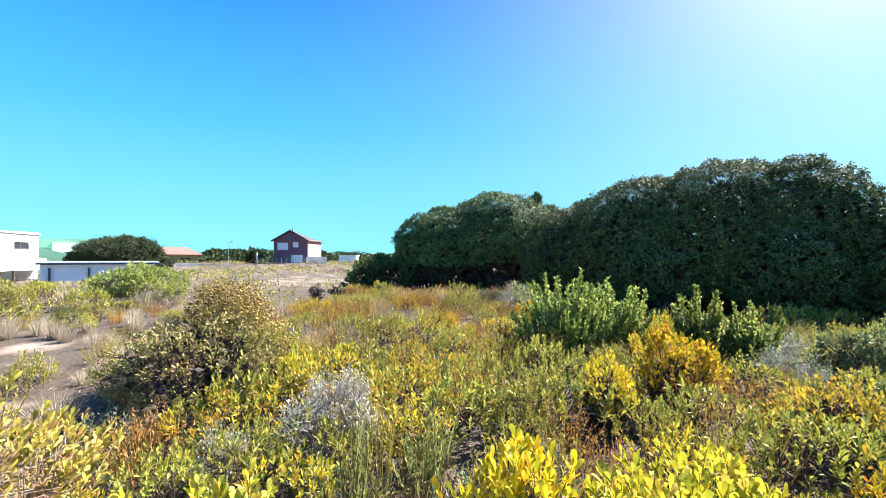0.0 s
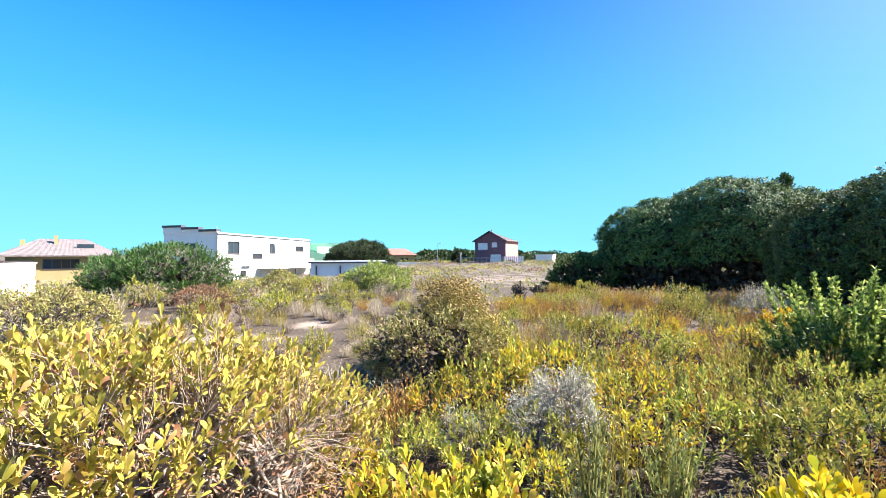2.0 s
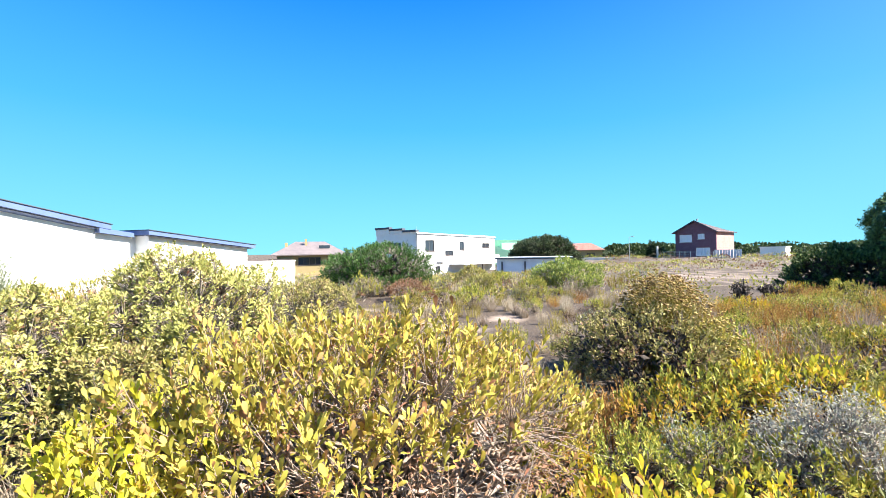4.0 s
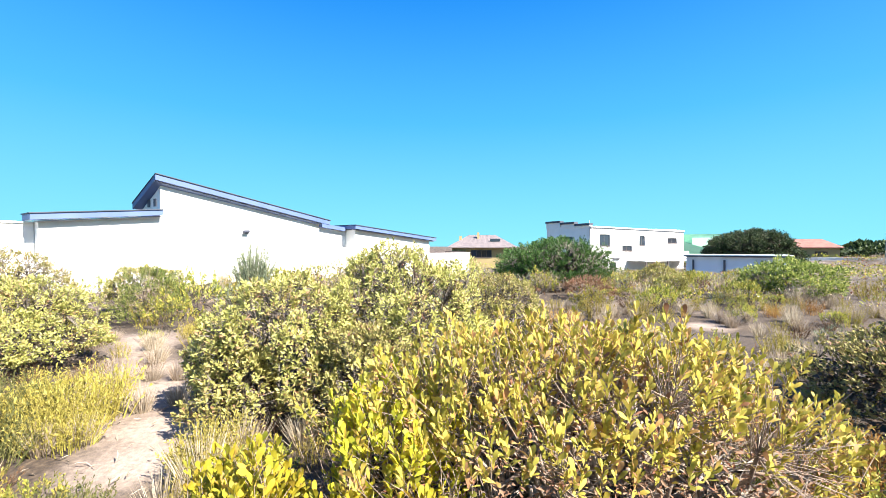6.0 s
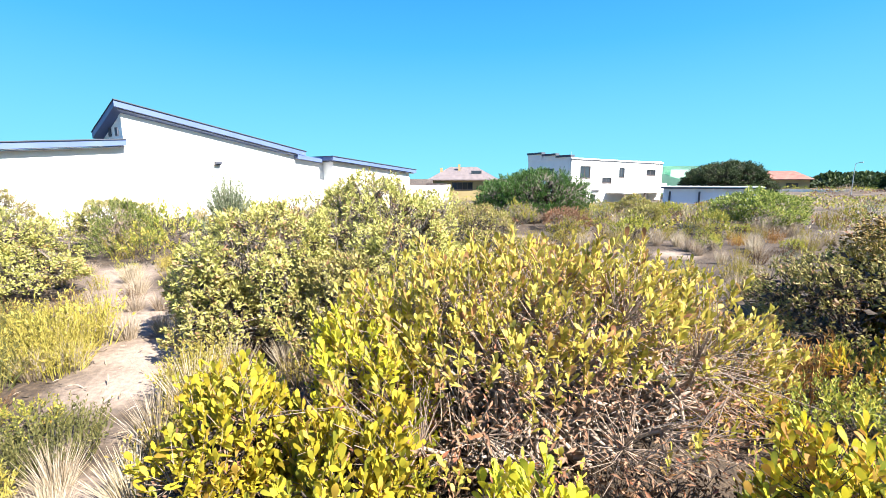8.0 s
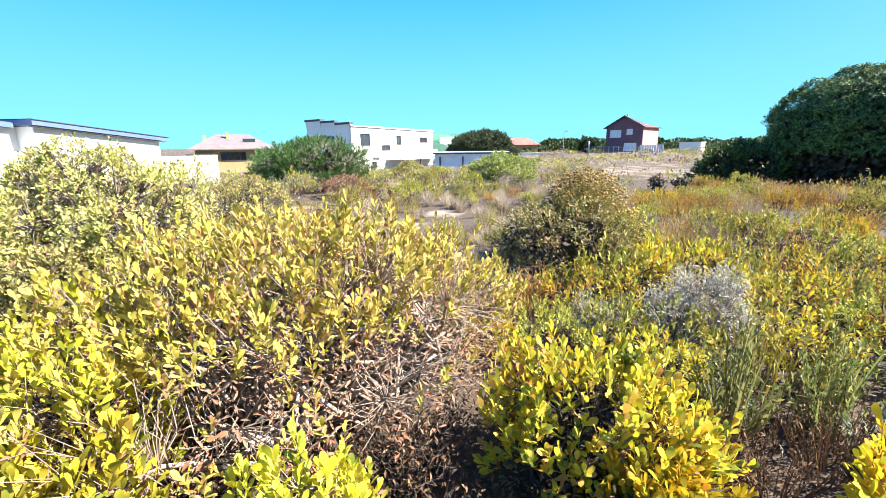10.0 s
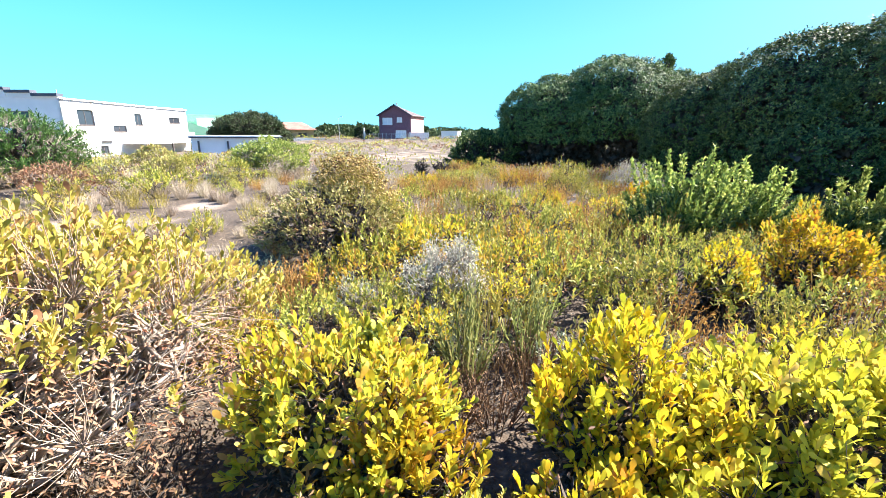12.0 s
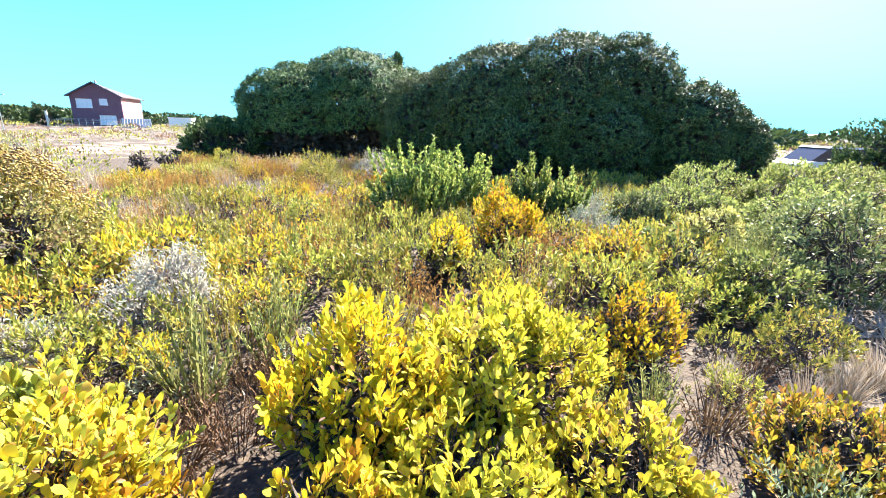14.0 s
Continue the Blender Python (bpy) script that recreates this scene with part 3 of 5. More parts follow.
def lobed_tree(seed, lobes, density, leaf, leaf_mat, amp=0.03, low=-0.3, centre=0.45):
    """One crown grown together from several domes: x, y, rx, ry and top of each, about the tree's foot."""
    rng = np.random.default_rng(seed)
    ps, ds, cores, dirs = [], [], [], []
    for i, (x, y, rx, ry, top) in enumerate(lobes):
        n = int(density * (rx + ry) * top * 3)
        for scale, keep_p, keep_d, count, lo in ((1.0, ps, ds, n, low), (0.84, cores, dirs, n, -0.97)):
            p, d = dome_tips(rng, count, rx * scale, ry * scale, top * scale, 0.9 if scale == 1.0 else 0.6, amp, lo, centre, 5.0, 30, 0.03, 0.7)
            p = p + np.array([x, y, 0])
            ok = np.ones(len(p), bool)
            for j, (a, b, ra, rb, t) in enumerate(lobes):
                if j != i:
                    c = centre * t
                    e = ((p[:, 0] - a) / ra) ** 2 + ((p[:, 1] - b) / rb) ** 2 + ((p[:, 2] - c) / (t - c)) ** 2
                    ok &= e > 0.74 * scale
            keep_p.append(p[ok])
            keep_d.append(d[ok])
    p, d = np.concatenate(ps), np.concatenate(ds)
    c, cd = np.concatenate(cores), np.concatenate(dirs)
    axis = unit(d * 0.9 + np.array([0, 0, 0.2]) + rng.normal(size=d.shape) * 0.2)
    fol = shoot_leaves(LEAF4, p, axis, 7, leaf * 1.1, leaf * 1.1, 0.62, rng, (1.55, 1.05))
    # broad dark sheets behind the leaves, added so the crown reads as shaded
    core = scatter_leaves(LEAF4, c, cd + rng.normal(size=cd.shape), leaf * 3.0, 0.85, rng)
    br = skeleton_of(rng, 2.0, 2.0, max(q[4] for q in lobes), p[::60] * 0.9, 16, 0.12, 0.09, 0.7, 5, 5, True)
    return [("stem", np_mesh("stem", *br, BARK_AND_SHADE), ""), ("crown", np_mesh("crown", *fol, leaf_mat), ""),
            ("inner_thicket", np_mesh("inner_thicket", *core, BARK_AND_SHADE), "dark leaf-shaped sheets inside the crown, standing in for its shade")]


def tuft_meshes(seed, r, h, n, blade, mat, lean=0.5, spiky=0, leaflet=0.02, heads=0.0, head_mat=None, even=0.55, base=0.35, broad=0.3):
    """Upright stalks from a common foot, with leaflets along them where spiky, and seed heads."""
    rng = np.random.default_rng(seed)
    ang, rad = rng.uniform(0, 6.283, n), np.sqrt(rng.uniform(0, 1, n))
    foot = np.stack([np.cos(ang) * rad * r * base, np.sin(ang) * rad * r * base, np.full(n, -0.01)], axis=1)
    hh = h * rng.uniform(even, 1.0, n) * (1 - 0.3 * rad ** 2)
    tip = np.stack([np.cos(ang) * rad * r, np.sin(ang) * rad * r, hh], axis=1) + rng.normal(size=(n, 3)) * h * 0.06 * lean
    d = tip - foot
    ln = np.linalg.norm(d, axis=1)
    tv, tf = BLADE
    side = unit(np.cross(d, rng.normal(size=(n, 3))))
    bow = unit(d * np.array([1, 1, 0]) + 1e-6) * (ln * 0.10 * lean)[:, None]
    v = foot[:, None] + tv[None, :, 0:1] * blade * side[:, None] + tv[None, :, 1:2] * d[:, None]
    v = v + bow[:, None] * (tv[None, :, 1:2] ** 2 - tv[None, :, 1:2])
    off = (np.arange(n) * 5)[:, None, None]
    pieces = [(v.reshape(-1, 3), [(f[None] + off).reshape(-1, f.shape[1]) for f in tf])]
    if spiky:
        t = rng.uniform(0.3, 1.0, (n, spiky, 1))
        pos = (foot[:, None] + t * d[:, None] + bow[:, None] * (t ** 2 - t)).reshape(-1, 3)
        along = np.repeat(unit(d), spiky, axis=0) * 0.9 + rng.normal(size=(n * spiky, 3)) * 0.45
        pieces.append(scatter_leaves(LEAF4, pos, along, leaflet, broad, rng))
    out = [("tuft", np_mesh("tuft", *pieces[0], mat), "")]
    if spiky:
        out.append(("leaflet", np_mesh("leaflet", *pieces[1], mat), ""))
    if heads:
        hp = [(-1, 0, 0), (0, -1, 0), (1, 0, 0), (0, 1, 0), (0, 0, 0.6), (0, 0, -0.5)]
        hv = np.array(hp) * heads
        hf = np.array([(0, 1, 4), (1, 2, 4), (2, 3, 4), (3, 0, 4), (1, 0, 5), (2, 1, 5), (3, 2, 5), (0, 3, 5)])
        reps = 2
        c = np.repeat(tip, reps, axis=0) + rng.normal(size=(n * reps, 3)) * heads * np.array([1, 1, 0.4])
        vv = c[:, None] + hv[None] * rng.uniform(0.6, 1.2, (len(c), 1, 1))
        offh = (np.arange(len(c)) * 6)[:, None, None]
        out.append(("flower_head", np_mesh("flower_head", vv.reshape(-1, 3), [(hf[None] + offh).reshape(-1, 3)], head_mat), "flat-topped clusters of dry flower heads"))
    return out


def twig_meshes(seed, r, h, tips, bark, leaf_mat, leaf=0.02, per=3, stem=0.008, amp=0.2, limbs=10, low=-0.1, fine=1.0):
    """A twiggy shrub: mostly bare fine twigs and sparse small leaves."""
    rng = np.random.default_rng(seed)
    p, d = dome_tips(rng, tips, r, r, h, 0.6, amp, low, 0.3)
    br = skeleton_of(rng, r, r, h, p, limbs, 0.24, stem, 0.04, 4, 12, True, fine)
    ends = np.repeat(p, 2, axis=0)
    e2 = ends + unit(np.repeat(d, 2, axis=0) + rng.normal(size=ends.shape) * 0.9) * rng.uniform(0.03, 0.07, (len(ends), 1)) * h / 0.5
    tw = tubes(ends, e2, np.full(len(ends), stem * 0.22 * fine), np.full(len(ends), stem * 0.1 * fine), 3)
    q = np.repeat(e2, per, axis=0) + rng.normal(size=(len(e2) * per, 3)) * 0.02
    fol = scatter_leaves(LEAF4, q, rng.normal(size=q.shape) + np.array([0, 0, 0.7]), leaf, 0.5, rng)
    return [("stem", np_mesh("stem", *joined([br, tw]), bark), ""), ("crown", np_mesh("crown", *fol, leaf_mat), "")]


def plant(name, meshes, x, y, label, category="shrub", group="", turn=0.0, z=None):
    ob = thing(name, x, y, ground_z(x, y) if z is None else z, label, category, group, turn)
    for pn, me, lb in meshes:
        part_mesh(pn, me, ob, lb)
    return ob


# ---- ground ----
def smooth(t):
    t = np.clip(t, 0, 1)
    return t * t * (3 - 2 * t)


def ground_z(x, y):
    x, y = np.asarray(x, float), np.asarray(y, float)
    dip = -1.15 * smooth((-x - 14) / 16) * smooth((y + 2) / 12) * (1 - smooth((y - 60) / 30))
    roll = 0.05 * np.sin(x * 0.7 + 1.1) * np.cos(y * 0.55) + 0.03 * np.sin(x * 1.7 - y * 1.3)
    far = np.hypot(x, y)
    z = dip + roll * smooth((far - 1.5) / 4) * (1 - smooth((far - 60) / 60)) + 4.0 * smooth((far - 150) / 600)
    return float(z) if z.ndim == 0 else z


BARE = [(-3.9, -1.75, 0.55), (-4.6, -1.7, 0.5), (-5.6, -2.2, 0.5), (-6.8, -2.6, 0.5), (-3.1, -1.5, 0.3), (-2.7, -1.5, 0.3), (-2.4, -1.5, 0.3), (-3.3, -2.3, 0.4), (-2.6, -2.1, 0.5), (-8.5, -3.1, 0.6), (-5.2, 5.2, 0.45), (-6.4, 5.4, 0.5), (-7.2, 7.0, 0.5),
        (-7.5, 5.3, 0.6), (-4.4, 4.2, 0.35), (-8.6, 4.0, 0.6), (-4.0, 23.0, 3.5), (-7.5, 25.5, 3.5), (-0.5, 24.5, 2.5), (-10.5, 24, 2.5), (3.2, 1.0, 0.42), (3.9, 1.2, 0.45), (2.7, 0.5, 0.3), (4.6, 1.0, 0.4)]


def bareness(x, y):
    b = np.zeros_like(np.asarray(x, float))
    for cx, cy, r in BARE:
        b = np.maximum(b, np.exp(-((x - cx) ** 2 + (y - cy) ** 2) / (r * r)))
    return b


def build_ground():
    n = 151
    u = np.linspace(-1, 1, n)
    c = 16 * u + 26 * u ** 3 + 1700 * u ** 9
    gx, gy = np.meshgrid(c, c + 4, indexing="ij")
    v = np.stack([gx, gy, ground_z(gx, gy)], axis=-1).reshape(-1, 3)
    i = np.arange(n * n).reshape(n, n)
    f = np.stack([i[:-1, :-1], i[1:, :-1], i[1:, 1:], i[:-1, 1:]], axis=-1).reshape(-1, 4)
    me = np_mesh("ground", v, [f], SAND)
    at = me.attributes.new("bare", "FLOAT", "POINT")
    at.data.foreach_set("value", ((0.44 - 0.28 * smooth((v[:, 1] - 14) / 5)) * bareness(v[:, 0], v[:, 1]) + 0.16 * np.exp(-((v[:, 0] + 5) ** 2 + (v[:, 1] + 2) ** 2) / 9) + 0.06 * smooth((v[:, 1] - 14) / 8) + 0.17 * smooth((-v[:, 0] - 4) / 5)).astype(np.float32))
    me.polygons.foreach_set("use_smooth", np.ones(len(f), bool))
    tagged(new("ground", me), "dry sandy coastal scrubland with litter and bare patches", "ground", kind="structure")


build_ground()


# ---- buildings ----
def white_double_storey():
    """Two-storey flat-roofed house: lit long wall, shaded end with a stepped parapet."""
    L, D, H, T = 17.4, 7.4, 5.15, 0.25
    ob = thing("white_house", -42.6, 29.9, -1.15, "white plastered two-storey house with stepped dark-capped parapets", "house", turn=101.2)
    holes = [(1.5, 3.3, 2.95, 4.35), (5.4, 7.2, 2.35, 3.0), (8.5, 9.6, 3.05, 4.25), (14.0, 16.0, 3.35, 4.05), (3.4, 4.4, 0.2, 1.0)]
    part("wall", holed_wall(L, H, T, holes), PLASTER, ob)
    for k, (a, b, c, d) in enumerate(holes):
        window(ob, a, b, c, d, 0.1, FRAME_DARK, PANE, 1)
    end_holes = [(2.0, 4.6, 2.9, 4.1)]
    end = part("wall", holed_wall(D, H, T, end_holes), PLASTER, ob)
    turn = pose(0, D, 0, 0, 0, -90)
    end.matrix_basis = turn
    window(ob, *end_holes[0], 0.1, FRAME_DARK, PANE, 2, turn)
    part("wall", boxed(T, L, D - T, D, 0, H), PLASTER, ob)
    part("wall", boxed(L - T, L, T, D - T, 0, H), PLASTER, ob)
    part("roof", prism([(-0.05, H), (L + 0.1, H - 0.25), (L + 0.1, H - 0.1), (-0.05, H + 0.14)], -0.12, D + 0.05), FRAME_WHITE, ob, "white flat roof slab with a thin dark fascia")
    part("fascia", prism([(-0.03, H - 0.13), (L, H - 0.38), (L, H - 0.31), (-0.03, H - 0.05)], -0.05, -0.005), COPING, ob)
    for i, (a, b, top) in enumerate(((0.0, 2.3, 0.22), (2.4, 4.7, 0.5), (4.8, D, 0.75))):
        part("parapet", boxed(-0.1, 0.3, a, b, H + 0.1, H + top), PLASTER, ob)
        part("coping", boxed(-0.22, 0.42, a - 0.05, b + 0.05, H + top, H + top + 0.24), COPING, ob)
    for x0, x1, t in ((10.3, 12.2, 0.34), (12.4, 14.4, 0.26), (14.6, 17.3, 0.2)):
        part("parapet", boxed(x0, x1, 4.2, 4.5, H - 0.1, H + t), PLASTER_GREY, ob)
    part("chimney", boxed(2.2, 2.9, 3.0, 3.6, H, H + 0.62), COPING, ob)
    for x in (4.4, 5.0, 5.7, 7.6):
        part("roof_vent", boxed(x, x + 0.35, 3.2, 3.5, H, H + 0.36), COPING, ob)
    part("ledge", boxed(3.6, 5.0, -0.3, -0.003, 1.45, 1.52), COPING, ob)
    part("balcony_wall", boxed(11.2, 16.9, -1.1, -0.95, 1.45, 2.3), PLASTER, ob)
    part("balcony_floor", boxed(11.2, 16.9, -0.95, -0.003, 1.3, 1.45), PLASTER, ob)
    part("canopy", boxed(6.2, 16.6, -2.6, -0.003, 1.12, 1.24), FRAME_WHITE, ob, "thin white carport roof")
    for x in (6.4, 10.4, 14.6):
        part("post", boxed(x, x + 0.14, -2.55, -2.41, -0.2, 1.12), FRAME_DARK, ob)
    part("pole", boxed(2.0, 2.04, 2.0, 2.04, H, H + 1.0), STEEL, ob)


def low_outbuilding():
    """Long low flat-roofed wall with slim dark posts, the shade of its near face in the plaster colour."""
    ob = thing("outbuilding", -31.9, 32.7, -1.2, "low white flat-roofed outbuilding coloured pale blue for shade, with slim dark posts", "outbuilding", turn=38)
    L, H = 7.4, 1.98
    part("wall", boxed(0, L, 0, 0.25, -0.2, H), PLASTER_SHADE_BLUE, ob)
    part("wall", boxed(0, 0.25, 0.25, 5, -0.2, H), PLASTER_SHADE_BLUE, ob)
    part("wall", boxed(L - 0.25, L, 0.25, 5, -0.2, H), PLASTER_SHADE_BLUE, ob)
    part("wall", boxed(0, L, 5, 5.25, -0.2, H), PLASTER_SHADE_BLUE, ob)
    part("roof", boxed(-0.2, L + 0.4, -0.3, 5.5, H + 0.003, H + 0.17), PLASTER_GREY, ob, "flat pale grey roof slab")
    part("fascia", boxed(-0.21, L + 0.41, -0.33, -0.303, H - 0.03, H + 0.1), COPING, ob, "dark roof edge")
    for x in (0.5, 2.9, 5.6):
        part("post", boxed(x, x + 0.16, -0.16, -0.003, -0.2, 1.7), COPING, ob)


def shed_roof_building():
    """Long white wall under sloping blue-grey fascias: low wing, tall mono-pitch, low end box."""
    ob = thing("white_building", -19.3, -6.3, 0, "white plastered building with mono-pitch roofs edged in blue-grey", "building", turn=127.7)
    part("wall", prism([(-3.5, -1.5), (0, -1.5), (0, 2.78), (-3.5, 2.43)], 0, 0.25), PLASTER, ob)
    part("wall", prism([(0, -1.5), (8.6, -1.5), (8.6, 2.7), (0, 4.06)], 0.002, 0.25), PLASTER, ob)
    part("wall", prism([(9.35, -1.5), (16.1, -1.5), (16.1, 2.0), (9.35, 2.6)], -0.8, -0.55), PLASTER, ob)
    part("wall", boxed(9.35, 9.6, -0.55, 0.25, -1.5, 2.56), PLASTER, ob)
    part("wall", prism([(8.6, -1.5), (9.35, -1.5), (9.35, 2.58), (8.6, 2.64)], 0.002, 0.25), PLASTER, ob)
    end = part("wall", prism([(0.25, -1.5), (1.9, -1.5), (1.9, 3.1), (0.25, 3.85)], 0, 0.25), PLASTER, ob)
    end.matrix_basis = pose(0, 0, 0, 0, 0, 90) @ Matrix.Translation((0, -0.25, 0))
    part("wall", boxed(15.85, 16.1, -0.55, 7, -1.5, 2.0), PLASTER, ob)
    part("wall", boxed(-3.5, -3.25, 0.25, 0.7, -0.3, 2.4), PLASTER, ob)
    part("wall", boxed(-2.9, 16.1, 7, 7.25, -1.5, 2.0), PLASTER, ob)

    def slope(x0, z0, x1, z1, thick, y0, y1):
        return prism([(x0, z0 - thick), (x1, z1 - thick), (x1, z1), (x0, z0)], y0, y1)

    def tilted(x0, z0, x1, z1, drop0, drop1, thick, y0, y1):
        bm = prism([(x0, z0 - thick), (x1, z1 - thick), (x1, z1), (x0, z0)], y0, y1)
        for v in bm.verts:
            if v.co.y > (y0 + y1) / 2:
                v.co.z -= drop0 if v.co.x < (x0 + x1) / 2 else drop1
        return bm
    part("roof", slope(-3.75, 2.64, -0.02, 3.02, 0.2, -0.3, 0.8), FASCIA, ob, "blue-grey roof edge over the low wing")
    part("roof", tilted(-0.28, 4.38, 8.0, 3.02, 1.0, 0.1, 0.22, -0.3, 2.0), FASCIA, ob, "blue-grey edge of the tall mono-pitch roof")
    part("roof", slope(7.5, 2.86, 9.09, 2.7, 0.2, -0.28, 7.3), FASCIA, ob)
    part("roof", slope(9.1, 2.81, 16.5, 2.24, 0.2, -1.1, 7.4), FASCIA, ob, "blue-grey edge of the end roof")
    part("flashing", slope(-3.78, 2.675, -0.01, 3.055, 0.03, -0.34, 0.84), COPING, ob)
    part("flashing", tilted(-0.3, 4.415, 8.04, 3.055, 1.0, 0.1, 0.03, -0.34, 2.04), COPING, ob)
    part("flashing", slope(9.08, 2.845, 16.54, 2.275, 0.03, -1.14, 7.44), COPING, ob)
    part("soffit", slope(-3.6, 2.42, -0.05, 2.78, 0.03, -0.24, -0.004), COPING, ob)
    part("soffit", slope(-0.15, 4.12, 7.9, 2.78, 0.03, -0.24, -0.004), COPING, ob)
    part("soffit", slope(9.2, 2.58, 16.3, 2.02, 0.03, -1.05, -0.804), COPING, ob)
    for x, y in ((-0.006, 0.35), (-0.006, 0.95)):
        part("vent_hole", boxed(x - 0.03, x - 0.002, y, y + 0.22, 3.2, 3.5), COPING, ob)
    part("downpipe", boxed(-1.96, -1.9, -0.07, -0.003, 0, 2.1), STEEL, ob)
    part("downpipe", boxed(0.48, 0.53, -0.06, -0.003, 0, 2.05), STEEL, ob)
    lamp = part("wall_lamp", boxed(3.3, 3.52, -0.16, -0.003, 2.2, 2.34), COPING, ob)
    part("lamp_visor", boxed(3.27, 3.55, -0.22, -0.161, 2.26, 2.36), COPING, lamp)
    garden = thing("boundary_wall", -19.3, -6.3, 0, "white plastered boundary wall", "wall", turn=127.7)
    part("panel", boxed(16.6, 23.0, 0.3, 0.5, -1.6, 1.12), PLASTER, garden)
    part("coping", boxed(16.55, 23.05, 0.25, 0.55, 1.12, 1.18), PLASTER, garden)
    left = thing("boundary_wall", -19.3, -6.3, 0, "tall white plastered yard wall", "wall", turn=127.7)
    part("panel", boxed(-16, -3.52, 0.5, 0.72, -0.4, 2.36), PLASTER, left)
    part("coping", boxed(-16, -3.51, 0.45, 0.77, 2.36, 2.42), PLASTER, left)


def hip_roof(parent, x0, x1, y0, y1, z, rise, ridge, mat, label=""):
    """A hipped roof with eaves thickness."""
    bm = bmesh.new()
    ym = (y0 + y1) / 2
    lo = [bm.verts.new(p) for p in ((x0, y0, z - 0.12), (x1, y0, z - 0.12), (x1, y1, z - 0.12), (x0, y1, z - 0.12))]
    e = [bm.verts.new(p) for p in ((x0, y0, z), (x1, y0, z), (x1, y1, z), (x0, y1, z))]
    a, b = bm.verts.new((x0 + ridge, ym, z + rise)), bm.verts.new((x1 - ridge, ym, z + rise))
    for f in ((e[0], e[1], b, a), (e[1], e[2], b), (e[2], e[3], a, b), (e[3], e[0], a), lo[::-1]):
        bm.faces.new(f)
    for i in range(4):
        j = (i + 1) % 4
        bm.faces.new((lo[i], lo[j], e[j], e[i]))
    bmesh.ops.recalc_face_normals(bm, faces=bm.faces)
    return part("roof", bm, mat, parent, label)


def ochre_house():
    ob = thing("ochre_house", -55.6, 17.2, -1.6, "ochre plastered two-storey house with a pale hipped roof", "house", turn=68)
    L, H = 8.2, 3.15
    holes = [(2.6, 5.4, 1.9, 2.9), (5.9, 7.8, 0.2, 1.2)]
    part("wall", holed_wall(L, H, 0.25, holes), PLASTER_OCHRE, ob)
    window(ob, *holes[0], 0.1, FRAME_DARK, PANE, 3)
    window(ob, *holes[1], 0.1, FRAME_DARK, PANE, 1)
    part("wall", boxed(0, 0.25, 0.25, 6, 0, H), PLASTER_OCHRE, ob)
    part("wall", boxed(L - 0.25, L, 0.25, 6, 0, H), PLASTER_OCHRE, ob)
    part("wall", boxed(0, L, 6, 6.25, 0, H), PLASTER_OCHRE, ob)
    hip_roof(ob, -0.7, L + 0.7, -0.7, 6.9, H + 0.12, 1.75, 2.9, ROOF_GREY, "pale pinkish-grey sheet roof")
    part("bay", boxed(-0.9, 1.9, -0.9, -0.003, 1.7, 2.75), FRAME_DARK, ob, "dark enclosed balcony")
    part("skylight", boxed(5.2, 6.6, 0.9, 1.0, H + 0.9, H + 1.3), PANE, ob)
    part("chimney", boxed(0.9, 1.25, 1.5, 1.9, H + 0.2, H + 1.7), PLASTER_OCHRE, ob)
    part("chimney", boxed(3.4, 3.7, 1.9, 2.2, H + 0.9, H + 2.2), PLASTER_OCHRE, ob)


def brick_house():
    """Tall narrow brick house, gable to the field, with a brown sheet roof."""
    ob = thing("brick_house", -36.5, 88.2, -0.5, "red face-brick double-storey house with a gabled roof", "house")
    W, D, H, T, A = 7.15, 9.5, 5.35, 0.25, 7.35
    holes = [(0.75, 3.0, 3.35, 4.75), (4.0, 5.2, 3.85, 4.85), (3.7, 6.1, 0.7, 2.2)]
    part("wall", holed_wall(W, H, T, holes), BRICK_SHADED, ob)
    part("gable", prism([(0, H), (W, H), (W / 2, A - 0.15)], 0, T), BRICK_SHADED, ob)
    for h, (mt, bars) in zip(holes, ((BLIND, 1), (BLIND, 2), (BLIND, 3))):
        window(ob, *h, 0.1, FRAME_WHITE, mt, bars)
    part("wall", boxed(0, T, T, D - T, 0, H), BRICK_SHADED, ob)
    part("wall", boxed(W - T, W, T, D - T, 0, H), BRICK_SUNLIT, ob, "red brick side wall, coloured salmon for the sun on it")
    part("wall", boxed(0, W, D - T, D, 0, H), BRICK_SHADED, ob)
    for s in (-1, 1):
        e = W / 2 + s * (W / 2 + 0.45)
        ze = H - 0.3
        bm = bmesh.new()
        lo = [bm.verts.new(p) for p in ((e, -0.5, ze), (W / 2, -0.5, A), (W / 2, D + 0.5, H + 0.5), (e, D + 0.5, ze))]
        hi = [bm.verts.new((v.co.x, v.co.y, v.co.z + 0.14)) for v in lo]
        bm.faces.new(lo[::-1]), bm.faces.new(hi)
        for i in range(4):
            bm.faces.new((lo[i], lo[(i + 1) % 4], hi[(i + 1) % 4], hi[i]))
        bmesh.ops.recalc_face_normals(bm, faces=bm.faces)
        part("roof", bm, ROOF_BROWN, ob)
        part("bargeboard", prism([(e, ze - 0.1), (W / 2, A - 0.1), (W / 2, A + 0.1), (e, ze + 0.1)], -0.56, -0.503), COPING, ob)
    part("chimney", boxed(W / 2 - 0.12, W / 2 + 0.12, 1.0, 1.3, A, A + 0.45), STEEL, ob)


